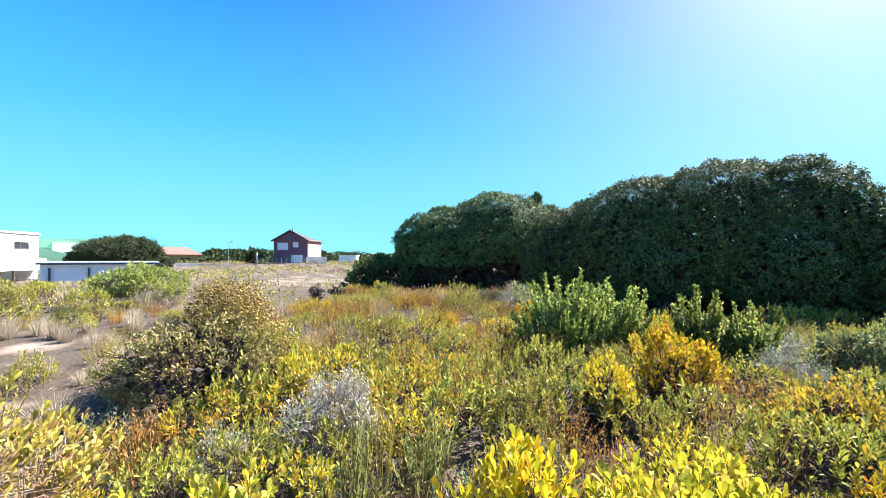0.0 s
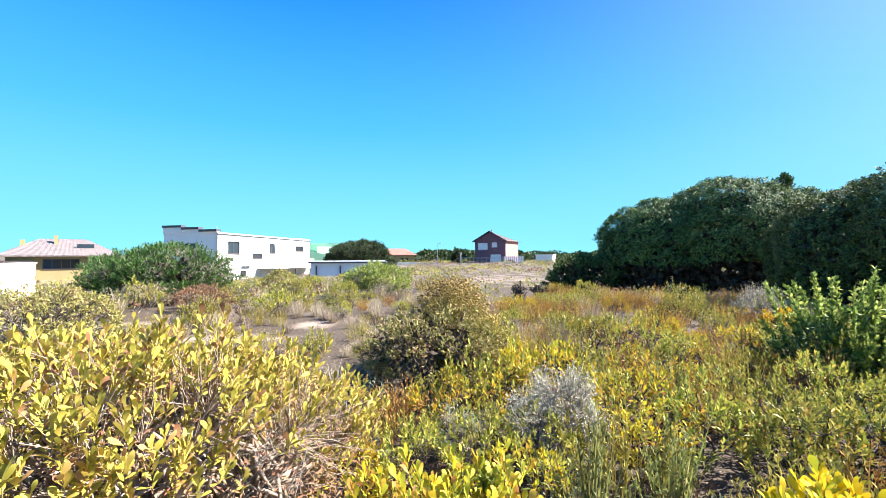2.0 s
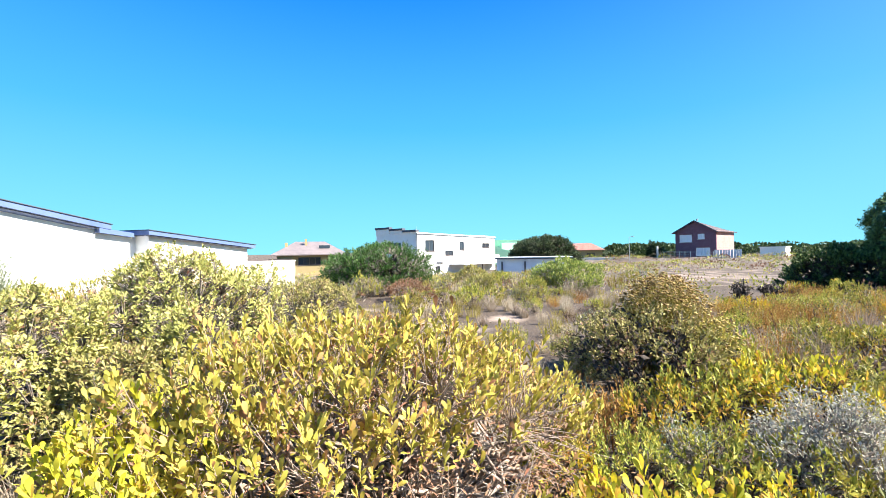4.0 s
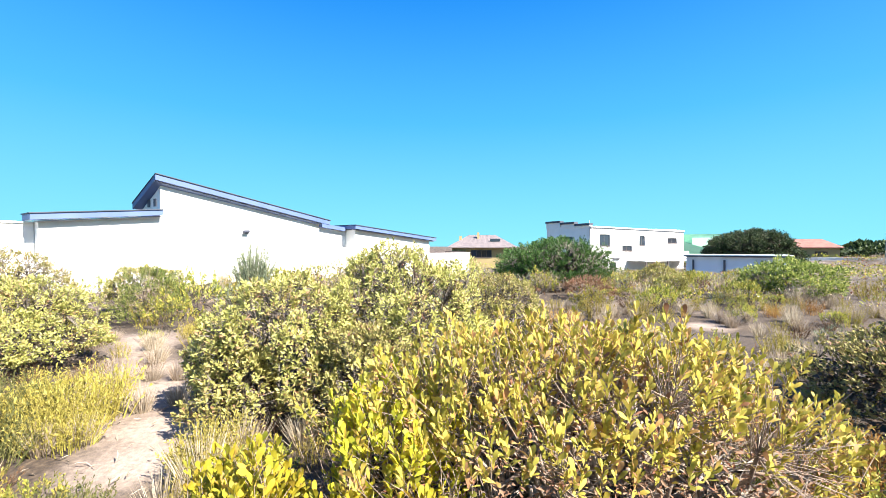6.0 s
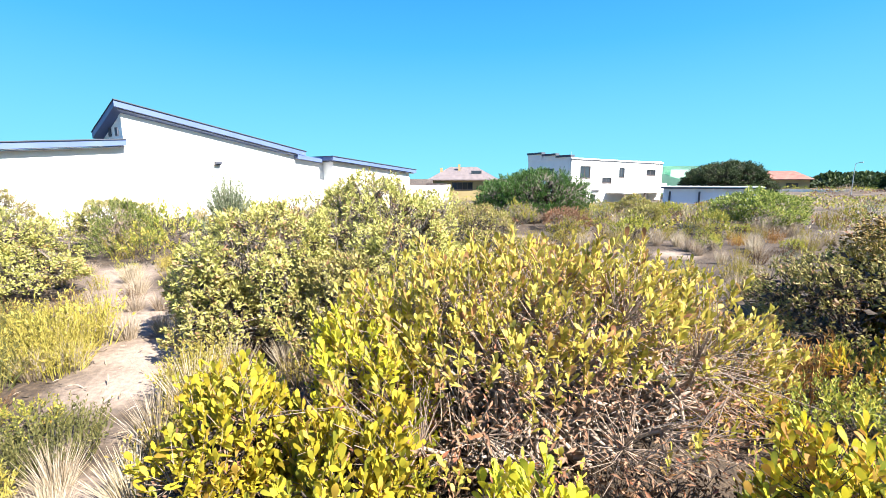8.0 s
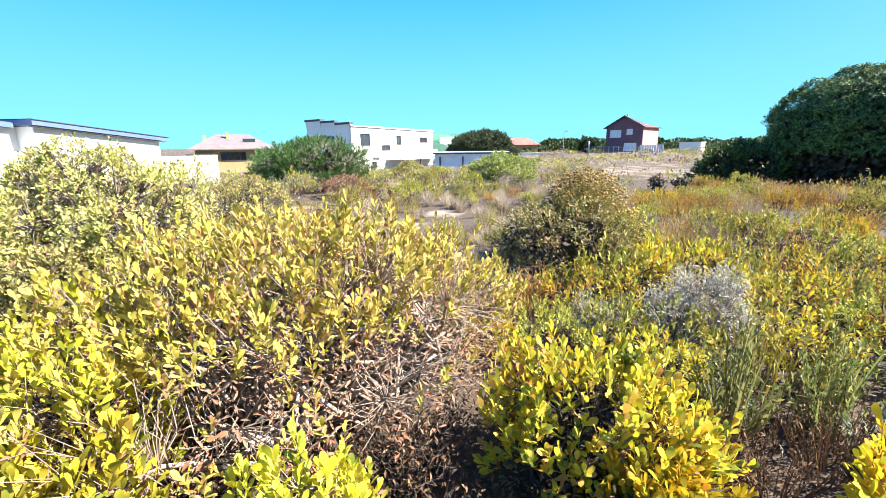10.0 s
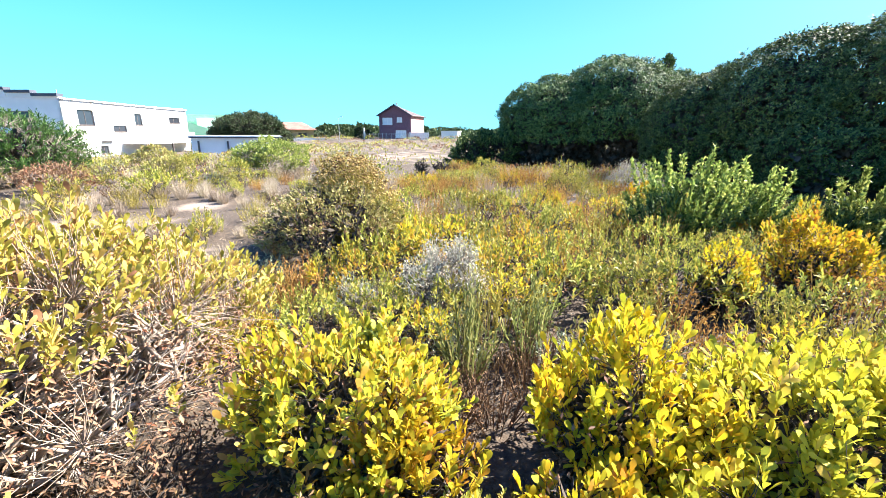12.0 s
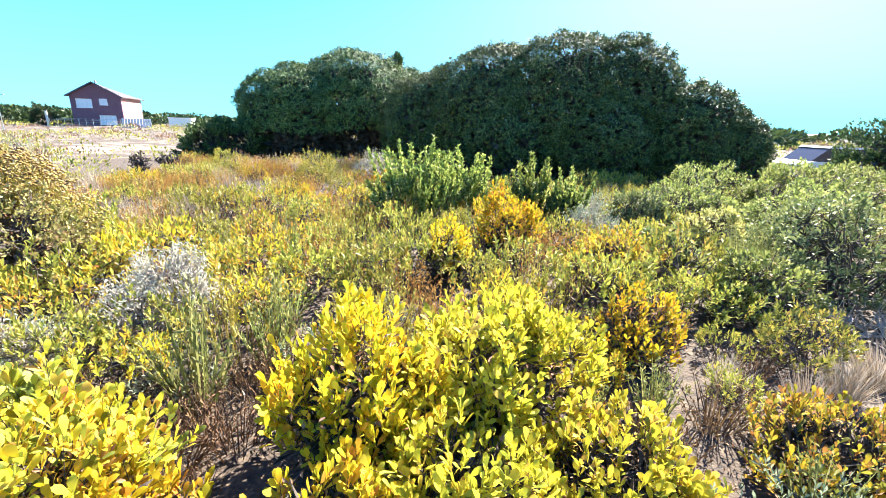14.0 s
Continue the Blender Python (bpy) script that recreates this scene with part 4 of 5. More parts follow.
def yard_fence():
    """Light wire fence on posts before the brick house, solid pale panels towards the shed."""
    ob = thing("fence", -38.2, 84.6, -0.45, "pale post and wire yard fence with solid end panels", "fence")
    for i in range(11):
        part("post", boxed(i * 0.95, i * 0.95 + 0.06, 0, 0.06, 0, 1.5), STEEL, ob)
    for z in (0.25, 0.6, 0.95, 1.3, 1.5):
        part("wire", boxed(0, 9.6, 0.03, 0.05, z, z + 0.025), STEEL, ob)
    for i in range(10):
        part("slat", boxed(9.7 + i * 0.42, 10.05 + i * 0.42, 0, 0.06, 0, 1.75), PLASTER_GREY, ob)
    part("gate_post", boxed(-0.4, -0.15, 0, 0.25, -0.2, 2.6), CONCRETE, ob)
    low = thing("shed", -23.2, 90, -0.2, "small white flat-roofed shed", "shed")
    part("wall", boxed(0, 3.6, 0, 3, 0, 1.75), PLASTER, low)
    part("roof", boxed(-0.15, 3.75, -0.15, 3.15, 1.75, 1.87), FRAME_WHITE, low)


def tiled_houses():
    ob = thing("tiled_house", -60.2, 84.0, -0.9, "low house with an orange tiled hipped roof", "house", turn=32)
    holes = [(1.4, 2.6, 0.9, 1.9), (5.6, 7.4, 0.9, 1.9)]
    part("wall", holed_wall(9.0, 2.5, 0.25, holes), PLASTER_OCHRE, ob)
    for h in holes:
        window(ob, *h, 0.1, FRAME_DARK, PANE, 1)
    part("wall", boxed(0, 0.25, 0.25, 7, 0, 2.5), PLASTER_OCHRE, ob)
    part("wall", boxed(8.75, 9, 0.25, 7, 0, 2.5), PLASTER_OCHRE, ob)
    part("wall", boxed(0, 9, 7, 7.25, 0, 2.5), PLASTER_OCHRE, ob)
    hip_roof(ob, -0.6, 9.6, -0.6, 7.8, 2.6, 1.6, 3.0, ROOF_ORANGE, "orange clay tiles")
    hip = thing("tiled_house", -63.5, 82.5, -0.9, "taller house with an orange tiled hipped roof", "house", turn=32)
    part("wall", boxed(0, 5.5, 0, 6, 0, 3.0), PLASTER_OCHRE, hip)
    hip_roof(hip, -0.6, 6.1, -0.6, 6.6, 3.1, 1.5, 2.6, ROOF_ORANGE, "orange clay tiles")
    wall = thing("boundary_wall", -50.2, 76.5, -1.5, "low pale garden wall", "wall", turn=36)
    part("panel", boxed(0, 9.0, 0, 0.2, 0, 1.5), PLASTER, wall)
    part("coping", boxed(-0.03, 9.03, -0.05, 0.25, 1.5, 1.57), PLASTER, wall)
    grn = thing("green_house", -56.2, 54.0, -1.3, "mint green house with a green sheet roof", "house", turn=42)
    part("wall", prism([(0, 0), (6.5, 0), (6.5, 2.6), (0, 4.6)], 0, 5), PLASTER_GREEN, grn)
    part("roof", prism([(-0.2, 4.72), (1.2, 5.2), (7.8, 5.2), (4.8, 2.6), (4.6, 2.75)], 5.2, 9), ROOF_GREEN, grn)
    part("wall", boxed(3.6, 7.6, 5.0, 9, 0, 4.6), PLASTER, grn)


def utility_pole():
    ob = thing("utility_pole", -38.6, 74.0, -0.6, "slim grey street light pole", "pole")
    a = np.array([[0, 0, 0.0], [0, 0, 2.5], [0, 0, 4.4]])
    b = np.array([[0, 0, 2.5], [0, 0, 4.4], [0.5, 0, 4.55]])
    part_mesh("mast", np_mesh("mast", *tubes(a, b, np.array([0.055, 0.045, 0.03]), np.array([0.045, 0.035, 0.025]), 8), STEEL), ob)
    part("lamp_head", boxed(0.4, 0.85, -0.1, 0.1, 4.5, 4.62), STEEL, ob)


def parked_car():
    """A silver car half hidden by the scrub: only its roof and glass stand clear."""
    ob = thing("car", 19.3, 11.1, -0.35, "silver parked car half hidden behind shrubs", "car", turn=-20)
    body = prism([(-2.1, 0.35), (2.1, 0.35), (2.15, 0.75), (1.2, 0.95), (-1.6, 0.98), (-2.1, 0.85)], -0.85, 0.85)
    part("body", body, CAR_PAINT, ob)
    cab = prism([(-1.5, 0.985), (1.15, 0.955), (0.35, 1.42), (-0.95, 1.45)], -0.72, 0.72)
    part("cabin_glass", cab, PANE, ob, "dark glazed cabin")
    part("roof", prism([(-1.0, 1.455), (0.4, 1.425), (0.3, 1.49), (-0.9, 1.52)], -0.74, 0.74), CAR_PAINT, ob)
    part("windscreen_pillar", prism([(1.12, 0.96), (1.2, 0.965), (0.42, 1.43), (0.34, 1.43)], -0.75, -0.7), CAR_PAINT, ob)
    for x in (-1.35, 1.35):
        for y in (-0.86, 0.66):
            bm = bmesh.new()
            bmesh.ops.create_cone(bm, cap_ends=True, segments=20, radius1=0.33, radius2=0.33, depth=0.2, matrix=pose(x, y + 0.1, 0.33, 90, 0, 0))
            part("wheel", bm, RUBBER, ob)


for build in (white_double_storey, low_outbuilding, shed_roof_building, ochre_house, brick_house, yard_fence, tiled_houses, utility_pole, parked_car):
    build()

# ---- big shrubs and trees ----
LEFT_LOBES = [(1.3, 0.1, 3.1, 2.8, 4.5), (-0.9, -0.2, 2.6, 2.3, 3.85), (3.3, 0.3, 2.5, 2.3, 4.05)]
RIGHT_LOBES = [(0.1, 0.1, 2.7, 2.4, 4.4), (1.3, -0.95, 1.85, 1.8, 4.3), (-1.8, 1.1, 2.5, 2.1, 4.1), (-3.5, 2.2, 2.0, 1.8, 3.35), (2.5, -2.5, 1.5, 1.4, 2.95), (3.25, -3.2, 1.0, 1.0, 2.2), (0.6, -1.7, 1.8, 1.3, 2.6), (-1.6, -0.3, 1.9, 1.3, 2.5)]
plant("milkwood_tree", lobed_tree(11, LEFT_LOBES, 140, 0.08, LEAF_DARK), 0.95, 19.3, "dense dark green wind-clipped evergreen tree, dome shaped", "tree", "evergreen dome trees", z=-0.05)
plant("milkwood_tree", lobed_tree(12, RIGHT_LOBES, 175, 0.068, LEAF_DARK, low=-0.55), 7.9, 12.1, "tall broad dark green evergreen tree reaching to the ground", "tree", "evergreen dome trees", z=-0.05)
plant("evergreen_shrub", bush_meshes(14, 1.6, 1.3, 1.6, 1500, 7, 0.11, 0.55, LEAF_DARK, BARK_AND_SHADE, amp=0.15, low=-0.9, limbs=8, stem=0.03, tuft=0.12, inner=1200),
      -2.8, 18.4, "low dark evergreen shrub at the foot of the trees", "shrub")
plant("evergreen_shrub", bush_meshes(19, 0.4, 0.4, 0.75, 120, 7, 0.11, 0.5, LEAF_DARK, BARK_AND_SHADE, amp=0.15, low=-0.3, limbs=5, stem=0.03, tuft=0.12),
      4.2, 20.2, "leafy shoot standing above the tree crown", "shrub", z=3.85)
plant("garden_tree", bush_meshes(20, 1.9, 1.8, 3.7, 900, 6, 0.26, 0.6, LEAF_FAR, BARK_AND_SHADE, amp=0.15, low=-0.8, limbs=8, stem=0.1, tuft=0.25, inner=700),
      -40.6, 88.5, "small dark tree beside the brick house", "tree", z=-0.5)
plant("garden_tree", bush_meshes(15, 6.4, 5.0, 5.05, 6500, 7, 0.2, 0.6, LEAF_FAR, BARK_AND_SHADE, amp=0.06, low=-0.85, limbs=12, stem=0.12, tuft=0.3, clump=25, rough=0.03, inner=3000, foot=0.4, freq=4, upright=0.1, open_=2.2),
      -43.4, 55.5, "rounded dark green garden tree between the houses", "tree", z=-0.9)
plant("willow_shrub", bush_meshes(16, 2.5, 2.2, 2.0, 2600, 7, 0.12, 0.3, LEAF_WILLOW, BARK, amp=0.12, low=-0.3, limbs=12, stem=0.03, tuft=0.12, inner=1500, upright=0.9),
      -15.4, 8.6, "broad mid-green feathery shrub", "shrub")
plant("grey_green_shrub", bush_meshes(17, 1.3, 1.1, 1.3, 1300, 7, 0.085, 0.5, LEAF_CONE, BARK_PALE, amp=0.2, limbs=12, stem=0.02, tuft=0.09),
      -9.2, 12.8, "grey-stemmed shrub with light green crown", "shrub")

near_yellow = [
    # x, y, rx, ry, h, shoots, leaf, material, dry, seed, label
    (-2.2, 0.82, 1.0, 1.5, 1.2, 2700, 0.052, LEAF_LIME, 0.5, 21, "sprawling yellowing shrub with bare grey branches below"),
    (-2.15, -0.66, 0.46, 0.4, 0.82, 230, 0.064, LEAF_LEMON, 0.4, 22, "yellow-leaved shrub leaning over the edge of the path"),
    (-1.64, -0.26, 0.48, 0.4, 0.74, 230, 0.068, LEAF_LEMON, 0.5, 35, "bright yellow shrub with withered brown leaves below"),
    (-2.22, -0.08, 0.46, 0.4, 1.04, 220, 0.06, LEAF_LEMON, 0.3, 39, "bright yellow shrub grown into a larger one"),
    (-1.28, 0.3, 0.36, 0.32, 0.66, 110, 0.068, LEAF_LEMON, 0.3, 26, "small bright yellow shrub beneath a larger one"),
    (-0.86, 1.38, 0.56, 0.5, 0.76, 360, 0.068, LEAF_YELLOW, 0.25, 23, "low yellow-leaved shrub with rounded leaves"),
    (-0.5, 1.2, 0.34, 0.34, 0.56, 130, 0.066, LEAF_GOLD, 0.4, 27, "small golden shrub over dark ground"),
    (0.3, 1.62, 0.46, 0.46, 0.76, 260, 0.07, LEAF_GOLD, 0.35, 24, "golden yellow shrub with rounded fleshy leaves"),
    (0.98, 1.66, 0.6, 0.5, 0.8, 380, 0.07, LEAF_LEMON, 0.2, 25, "bright yellow shrub with rounded fleshy leaves"),
    (0.62, 1.1, 0.42, 0.34, 0.54, 190, 0.07, LEAF_LEMON, 0.3, 36, "low bright yellow shrub with rounded leaves"),
    (1.22, 1.05, 0.4, 0.34, 0.52, 180, 0.07, LEAF_LEMON, 0.3, 28, "low yellow-leaved shrub in front of taller ones"),
    (0.12, 1.12, 0.3, 0.28, 0.5, 90, 0.068, LEAF_GOLD, 0.4, 38, "low golden shrub with rounded leaves"),
    (2.3, 4.25, 0.45, 0.42, 0.92, 260, 0.062, LEAF_GOLD, 0.3, 29, "golden shrub over dark twiggy stems"),
    (1.45, 3.9, 0.36, 0.34, 0.72, 130, 0.058, LEAF_GOLD, 0.5, 30, "small golden shrub with dark bare stems"),
    (3.0, 3.3, 0.62, 0.42, 0.6, 210, 0.056, LEAF_YELLOW, 0.5, 31, "low yellow shrub with much bare dark twig"),
    (2.2, 2.05, 0.4, 0.36, 0.55, 110, 0.056, LEAF_GOLD, 0.9, 32, "sparse yellow-tipped shrub with brown leaves"),
    (2.35, 0.95, 0.55, 0.36, 0.34, 210, 0.05, LEAF_YELLOW, 0.3, 33, "ground-hugging yellow shrub beside the sand"),
    (1.75, 9.0, 0.5, 0.4, 0.62, 200, 0.07, LEAF_GOLD, 0.1, 34, "small bright yellow shrub before the trees"),
]
for x, y, rx, ry, h, shoots, leaf, mat, dry, seed, label in near_yellow:
    if seed == 21:
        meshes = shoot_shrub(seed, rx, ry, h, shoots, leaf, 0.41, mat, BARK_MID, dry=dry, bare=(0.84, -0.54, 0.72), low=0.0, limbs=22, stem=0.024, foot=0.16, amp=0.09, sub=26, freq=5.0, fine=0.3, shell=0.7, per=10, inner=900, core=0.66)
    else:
        meshes = shoot_shrub(seed, rx, ry, h, int(shoots * 1.2), leaf * 0.86, 0.46, mat, BARK_MID if x < -1.2 else BARK_AND_SHADE, dry=dry, low=0.12, shell=0.6, inner=int(2600 * rx), core=0.68)
    owner = plant("yellow_shrub", meshes, x, y, label, "shrub", "yellow-leaved shrubs")
    bare = twig_meshes(seed + 500, rx * 0.88, h * 0.74, 130 if seed == 21 else int(200 * rx), BARK_PALE if seed == 21 else BARK_AND_SHADE, LEAF_DRY, 0.03, 1, 0.02 if seed == 21 else 0.009, 0.12, 16 if seed == 21 else 9, 0.1, 0.45)
    if seed == 21:
        bare[0][1].transform(Matrix.Diagonal((1, ry / rx, 1, 1)))
        bare[1][1].transform(Matrix.Diagonal((1, ry / rx, 1, 1)))
    part_mesh("bare_twig", bare[0][1], owner, "tangle of bare grey-brown twigs")
    part_mesh("withered_foliage", bare[1][1], owner, "brown curled withered leaves")

pale = [
    (-5.3, 0.6, 1.15, 1.0, 1.6, 1700, 41, "large pale olive shrub with dark stems showing"),
    (-4.95, -0.75, 0.88, 0.8, 1.46, 1050, 42, "rounded pale olive shrub beside the sand path"),
    (-4.4, -1.08, 0.44, 0.4, 0.8, 330, 47, "small rounded pale olive shrub at the path"),
    (-4.25, 0.05, 0.7, 0.6, 0.98, 620, 43, "pale olive shrub in front of a larger one"),
    (-7.0, -4.0, 1.0, 0.9, 1.2, 1300, 44, "broad pale yellow-green shrub"),
    (-8.4, -5.6, 1.2, 1.0, 1.3, 900, 45, "pale yellow-green shrub beside the path"),
    (-11.3, -6.6, 1.4, 1.1, 1.5, 900, 48, "pale yellow-green shrub before the white building"),
    (-11.9, -4.3, 1.0, 0.9, 1.2, 600, 49, "pale olive shrub before the white building"),
    (-7.4, 2.6, 1.1, 0.9, 1.15, 800, 46, "pale olive shrub with brown patches"),
    (-9.8, 0.6, 1.3, 1.1, 1.35, 800, 40, "pale olive shrub behind larger ones"),
]
for x, y, rx, ry, h, tips, seed, label in pale:
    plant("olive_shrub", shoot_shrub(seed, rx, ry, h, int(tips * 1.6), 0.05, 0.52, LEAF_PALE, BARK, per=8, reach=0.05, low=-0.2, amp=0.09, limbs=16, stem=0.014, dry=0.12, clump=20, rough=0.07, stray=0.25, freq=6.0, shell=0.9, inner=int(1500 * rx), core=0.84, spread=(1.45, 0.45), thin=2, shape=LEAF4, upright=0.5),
          x, y, label, "shrub", "pale olive shrubs")

# upright green shoots
for k, (x, y, r, h) in enumerate(((1.75, 6.3, 0.75, 1.42), (2.55, 6.5, 0.6, 1.2), (3.5, 6.0, 0.42, 1.2), (4.0, 5.7, 0.4, 1.0))):
    plant("conebush", tuft_meshes(51 + k, r, h, int(56 * r / 0.6), 0.012, LEAF_CONE, 0.8, 180, 0.064, base=0.6, broad=0.5, even=0.45), x, y, "fresh green shrub of upright leafy shoots", "shrub", "upright green shrubs", z=ground_z(x, y))
    plant("dark_undershrub", bush_meshes(57 + k, r * 0.95, r * 0.8, h * 0.6, 300, 7, 0.07, 0.4, LEAF_DARK, BARK_AND_SHADE, amp=0.15, limbs=8, tuft=0.07), x - 0.1, y - 0.1, "dark green leafy undergrowth below upright shoots", "shrub")

# flower-head shrub and its leafy base
plant("everlasting_shrub", tuft_meshes(61, 0.48, 1.16, 560, 0.008, OCHRE, 0.5, 8, 0.045, heads=0.02, head_mat=HEADS, base=0.45, even=0.93), -2.6, 5.05, "dome of upright stalks topped with ochre flower heads", "shrub", z=ground_z(-2.6, 5.05))
plant("everlasting_shrub", tuft_meshes(62, 0.3, 0.86, 200, 0.008, OCHRE, 0.7, 10, 0.04, heads=0.018, head_mat=HEADS, base=0.4, even=0.85), -2.0, 4.7, "small clump of stalks with ochre flower heads", "shrub", z=ground_z(-2.0, 4.7))
plant("olive_shrub", bush_meshes(63, 0.9, 0.7, 0.86, 950, 7, 0.042, 0.55, LEAF_PALE, BARK_AND_SHADE, dry=0.5, inner=900, core=0.82, open_=1.4, low=-0.2, limbs=12, amp=0.2), -2.45, 4.35, "dark-stemmed shrub with small olive leaves", "shrub")
plant("grey_twig_shrub", twig_meshes(64, 0.36, 0.6, 480, BARK_PALE, LEAF_SILVER, 0.026, 4, 0.013, 0.25, 12, 0.0), -0.85, 3.2, "grey half-dead shrub of tangled pale twigs", "shrub", "grey twiggy shrubs")
plant("grey_twig_shrub", twig_meshes(65, 0.28, 0.36, 260, BARK_PALE, LEAF_GREY, 0.02, 3), -1.5, 2.85, "small grey shrub with silvery leaves", "shrub", "grey twiggy shrubs")
plant("grey_twig_shrub", twig_meshes(66, 0.55, 0.9, 320, BARK_PALE, LEAF_SILVER, 0.03, 2, 0.014), 1.75, 10.7, "bleached bare shrub in front of dark trees", "shrub", "grey twiggy shrubs")
plant("grey_twig_shrub", twig_meshes(67, 0.4, 0.5, 420, BARK_PALE, LEAF_GREY, 0.025, 4), 3.85, 4.8, "pale grey-green twiggy shrub", "shrub", "grey twiggy shrubs")
plant("dead_branch", twig_meshes(68, 0.55, 0.7, 40, BARK_PALE, LEAF_SILVER, 0.01, 1, 0.03, limbs=7), 9.0, 7.6, "bleached dead branches lying at the trees' foot", "stem")
for k, (x, y, r, h) in enumerate(((-4.6, 14.8, 0.32, 0.5), (-3.9, 15.0, 0.32, 0.42))):
    plant("burnt_stump", twig_meshes(69 + k, r, h, 34, BARK_AND_SHADE, BARK_AND_SHADE, 0.09, 4, 0.07, limbs=6), x, y, "blackened stump of a burnt shrub", "stump", "burnt stumps")

for k, (x, y, r, hh) in enumerate(((-1.5, 0.85, 0.36, 0.4), (-1.15, 0.72, 0.32, 0.3), (-0.62, 0.95, 0.3, 0.3), (-0.15, 0.85, 0.32, 0.3), (0.95, 0.75, 0.34, 0.3), (-2.0, 0.15, 0.36, 0.4))):
    plant("dry_twig_shrub", twig_meshes(540 + k, r, hh, 220, BARK_AND_SHADE, BROWN, 0.028, 2, 0.008, 0.2, 10, 0.0), x, y, "low dry shrub of tangled dark brown twigs", "shrub", "dry twig shrubs")

# shrubs on the sunward side
SUNWARD = dict(per=8, reach=0.07, low=-0.35, amp=0.14, limbs=12, stem=0.013, dry=0.05, shape=LEAF4, shell=0.8, upright=0.7, thin=3, spread=(1.3, 0.4))
plant("light_green_shrub", shoot_shrub(71, 0.95, 0.9, 1.15, 1000, 0.07, 0.45, LEAF_BACKLIT, BARK, inner=900, core=0.8, **SUNWARD), 8.0, 4.9, "light green backlit shrub", "shrub", "sunward shrubs")
plant("light_green_shrub", shoot_shrub(72, 0.85, 0.8, 1.0, 1000, 0.052, 0.5, LEAF_SHADY, BARK_AND_SHADE, inner=1300, core=0.8, **SUNWARD), 4.9, 2.55, "grey-green shrub with dark gnarled stems", "shrub", "sunward shrubs")
plant("light_green_shrub", shoot_shrub(73, 0.8, 0.7, 0.95, 800, 0.055, 0.5, LEAF_BACKLIT, BARK_AND_SHADE, inner=900, core=0.8, **SUNWARD), 6.1, 3.6, "olive green backlit shrub", "shrub", "sunward shrubs")
plant("evergreen_shrub", bush_meshes(74, 1.6, 1.6, 2.1, 1500, 7, 0.10, 0.5, LEAF_DARK, BARK_AND_SHADE, amp=0.2, limbs=10, inner=1500, tuft=0.1), 15.2, 6.9, "dark green evergreen shrub near the parked car", "shrub")
for k, (x, y, r, hh, mat) in enumerate(((5.6, 4.9, 0.7, 0.8, LEAF_BACKLIT), (7.0, 5.9, 0.8, 1.0, LEAF_BACKLIT), (6.6, 2.4, 0.8, 1.15, LEAF_PALE), (8.4, 3.2, 1.0, 1.3, LEAF_BACKLIT), (10.2, 5.6, 1.1, 1.1, LEAF_BACKLIT), (5.0, 3.9, 0.5, 0.62, LEAF_PALE), (3.7, 2.35, 0.45, 0.62, LEAF_BACKLIT), (3.9, 3.5, 0.4, 0.5, LEAF_SHADY), (4.7, 4.9, 0.5, 0.6, LEAF_SHADY), (5.9, 1.7, 0.6, 0.7, LEAF_SHADY), (12.8, 9.4, 1.0, 0.9, LEAF_BACKLIT))):
    plant("light_green_shrub", shoot_shrub(83 + k, r, r * 0.9, hh, int(950 * r), 0.055, 0.5, mat, BARK_AND_SHADE, inner=int(900 * r), core=0.8, **SUNWARD), x, y, "backlit light green scrub shrub", "shrub", "sunward shrubs")
plant("fine_green_shrub", tuft_meshes(75, 0.36, 0.8, 240, 0.005, REED, 0.8, 14, 0.035), 4.1, 2.75, "fine-leaved soft green shrub", "shrub", z=ground_z(4.1, 2.75))

plant("fine_green_shrub", shoot_shrub(77, 0.75, 0.65, 1.25, 520, 0.07, 0.3, LEAF_BACKLIT, BARK_MID, per=8, reach=0.12, low=-0.3, limbs=9, dry=0.02, shape=LEAF4, upright=1.0, thin=3), -10.4, -3.7, "bright green feathery shrub beyond the path", "shrub")
plant("fine_green_shrub", tuft_meshes(78, 0.75, 1.95, 300, 0.012, LEAF_GREY, 0.8, 12, 0.09), -15.2, -2.4, "tall feathery grey-green shrub against the white wall", "shrub", z=ground_z(-15.2, -2.4))
plant("pale_dry_shrub", twig_meshes(79, 0.55, 0.7, 420, BARK_PALE, STRAW, 0.06, 5, 0.01), -13.6, 7.3, "rounded bleached straw-coloured shrub", "shrub")
plant("brown_shrub", bush_meshes(80, 0.9, 0.7, 0.75, 520, 6, 0.06, 0.5, LEAF_DRY, BARK, amp=0.2, limbs=8), -11.3, 7.4, "pinkish brown withered shrub", "shrub")
plant("light_green_shrub", bush_meshes(81, 0.7, 0.6, 0.85, 560, 6, 0.07, 0.5, LEAF_PALE, BARK, amp=0.2, limbs=8), -10.6, 9.6, "yellow-green leafy shrub in the field", "shrub", "field shrubs")
plant("light_green_shrub", bush_meshes(82, 1.0, 0.8, 0.9, 560, 6, 0.08, 0.5, LEAF_PALE, BARK, amp=0.2, limbs=8), -15.0, 13.5, "yellow-green shrub further out in the field", "shrub", "field shrubs")

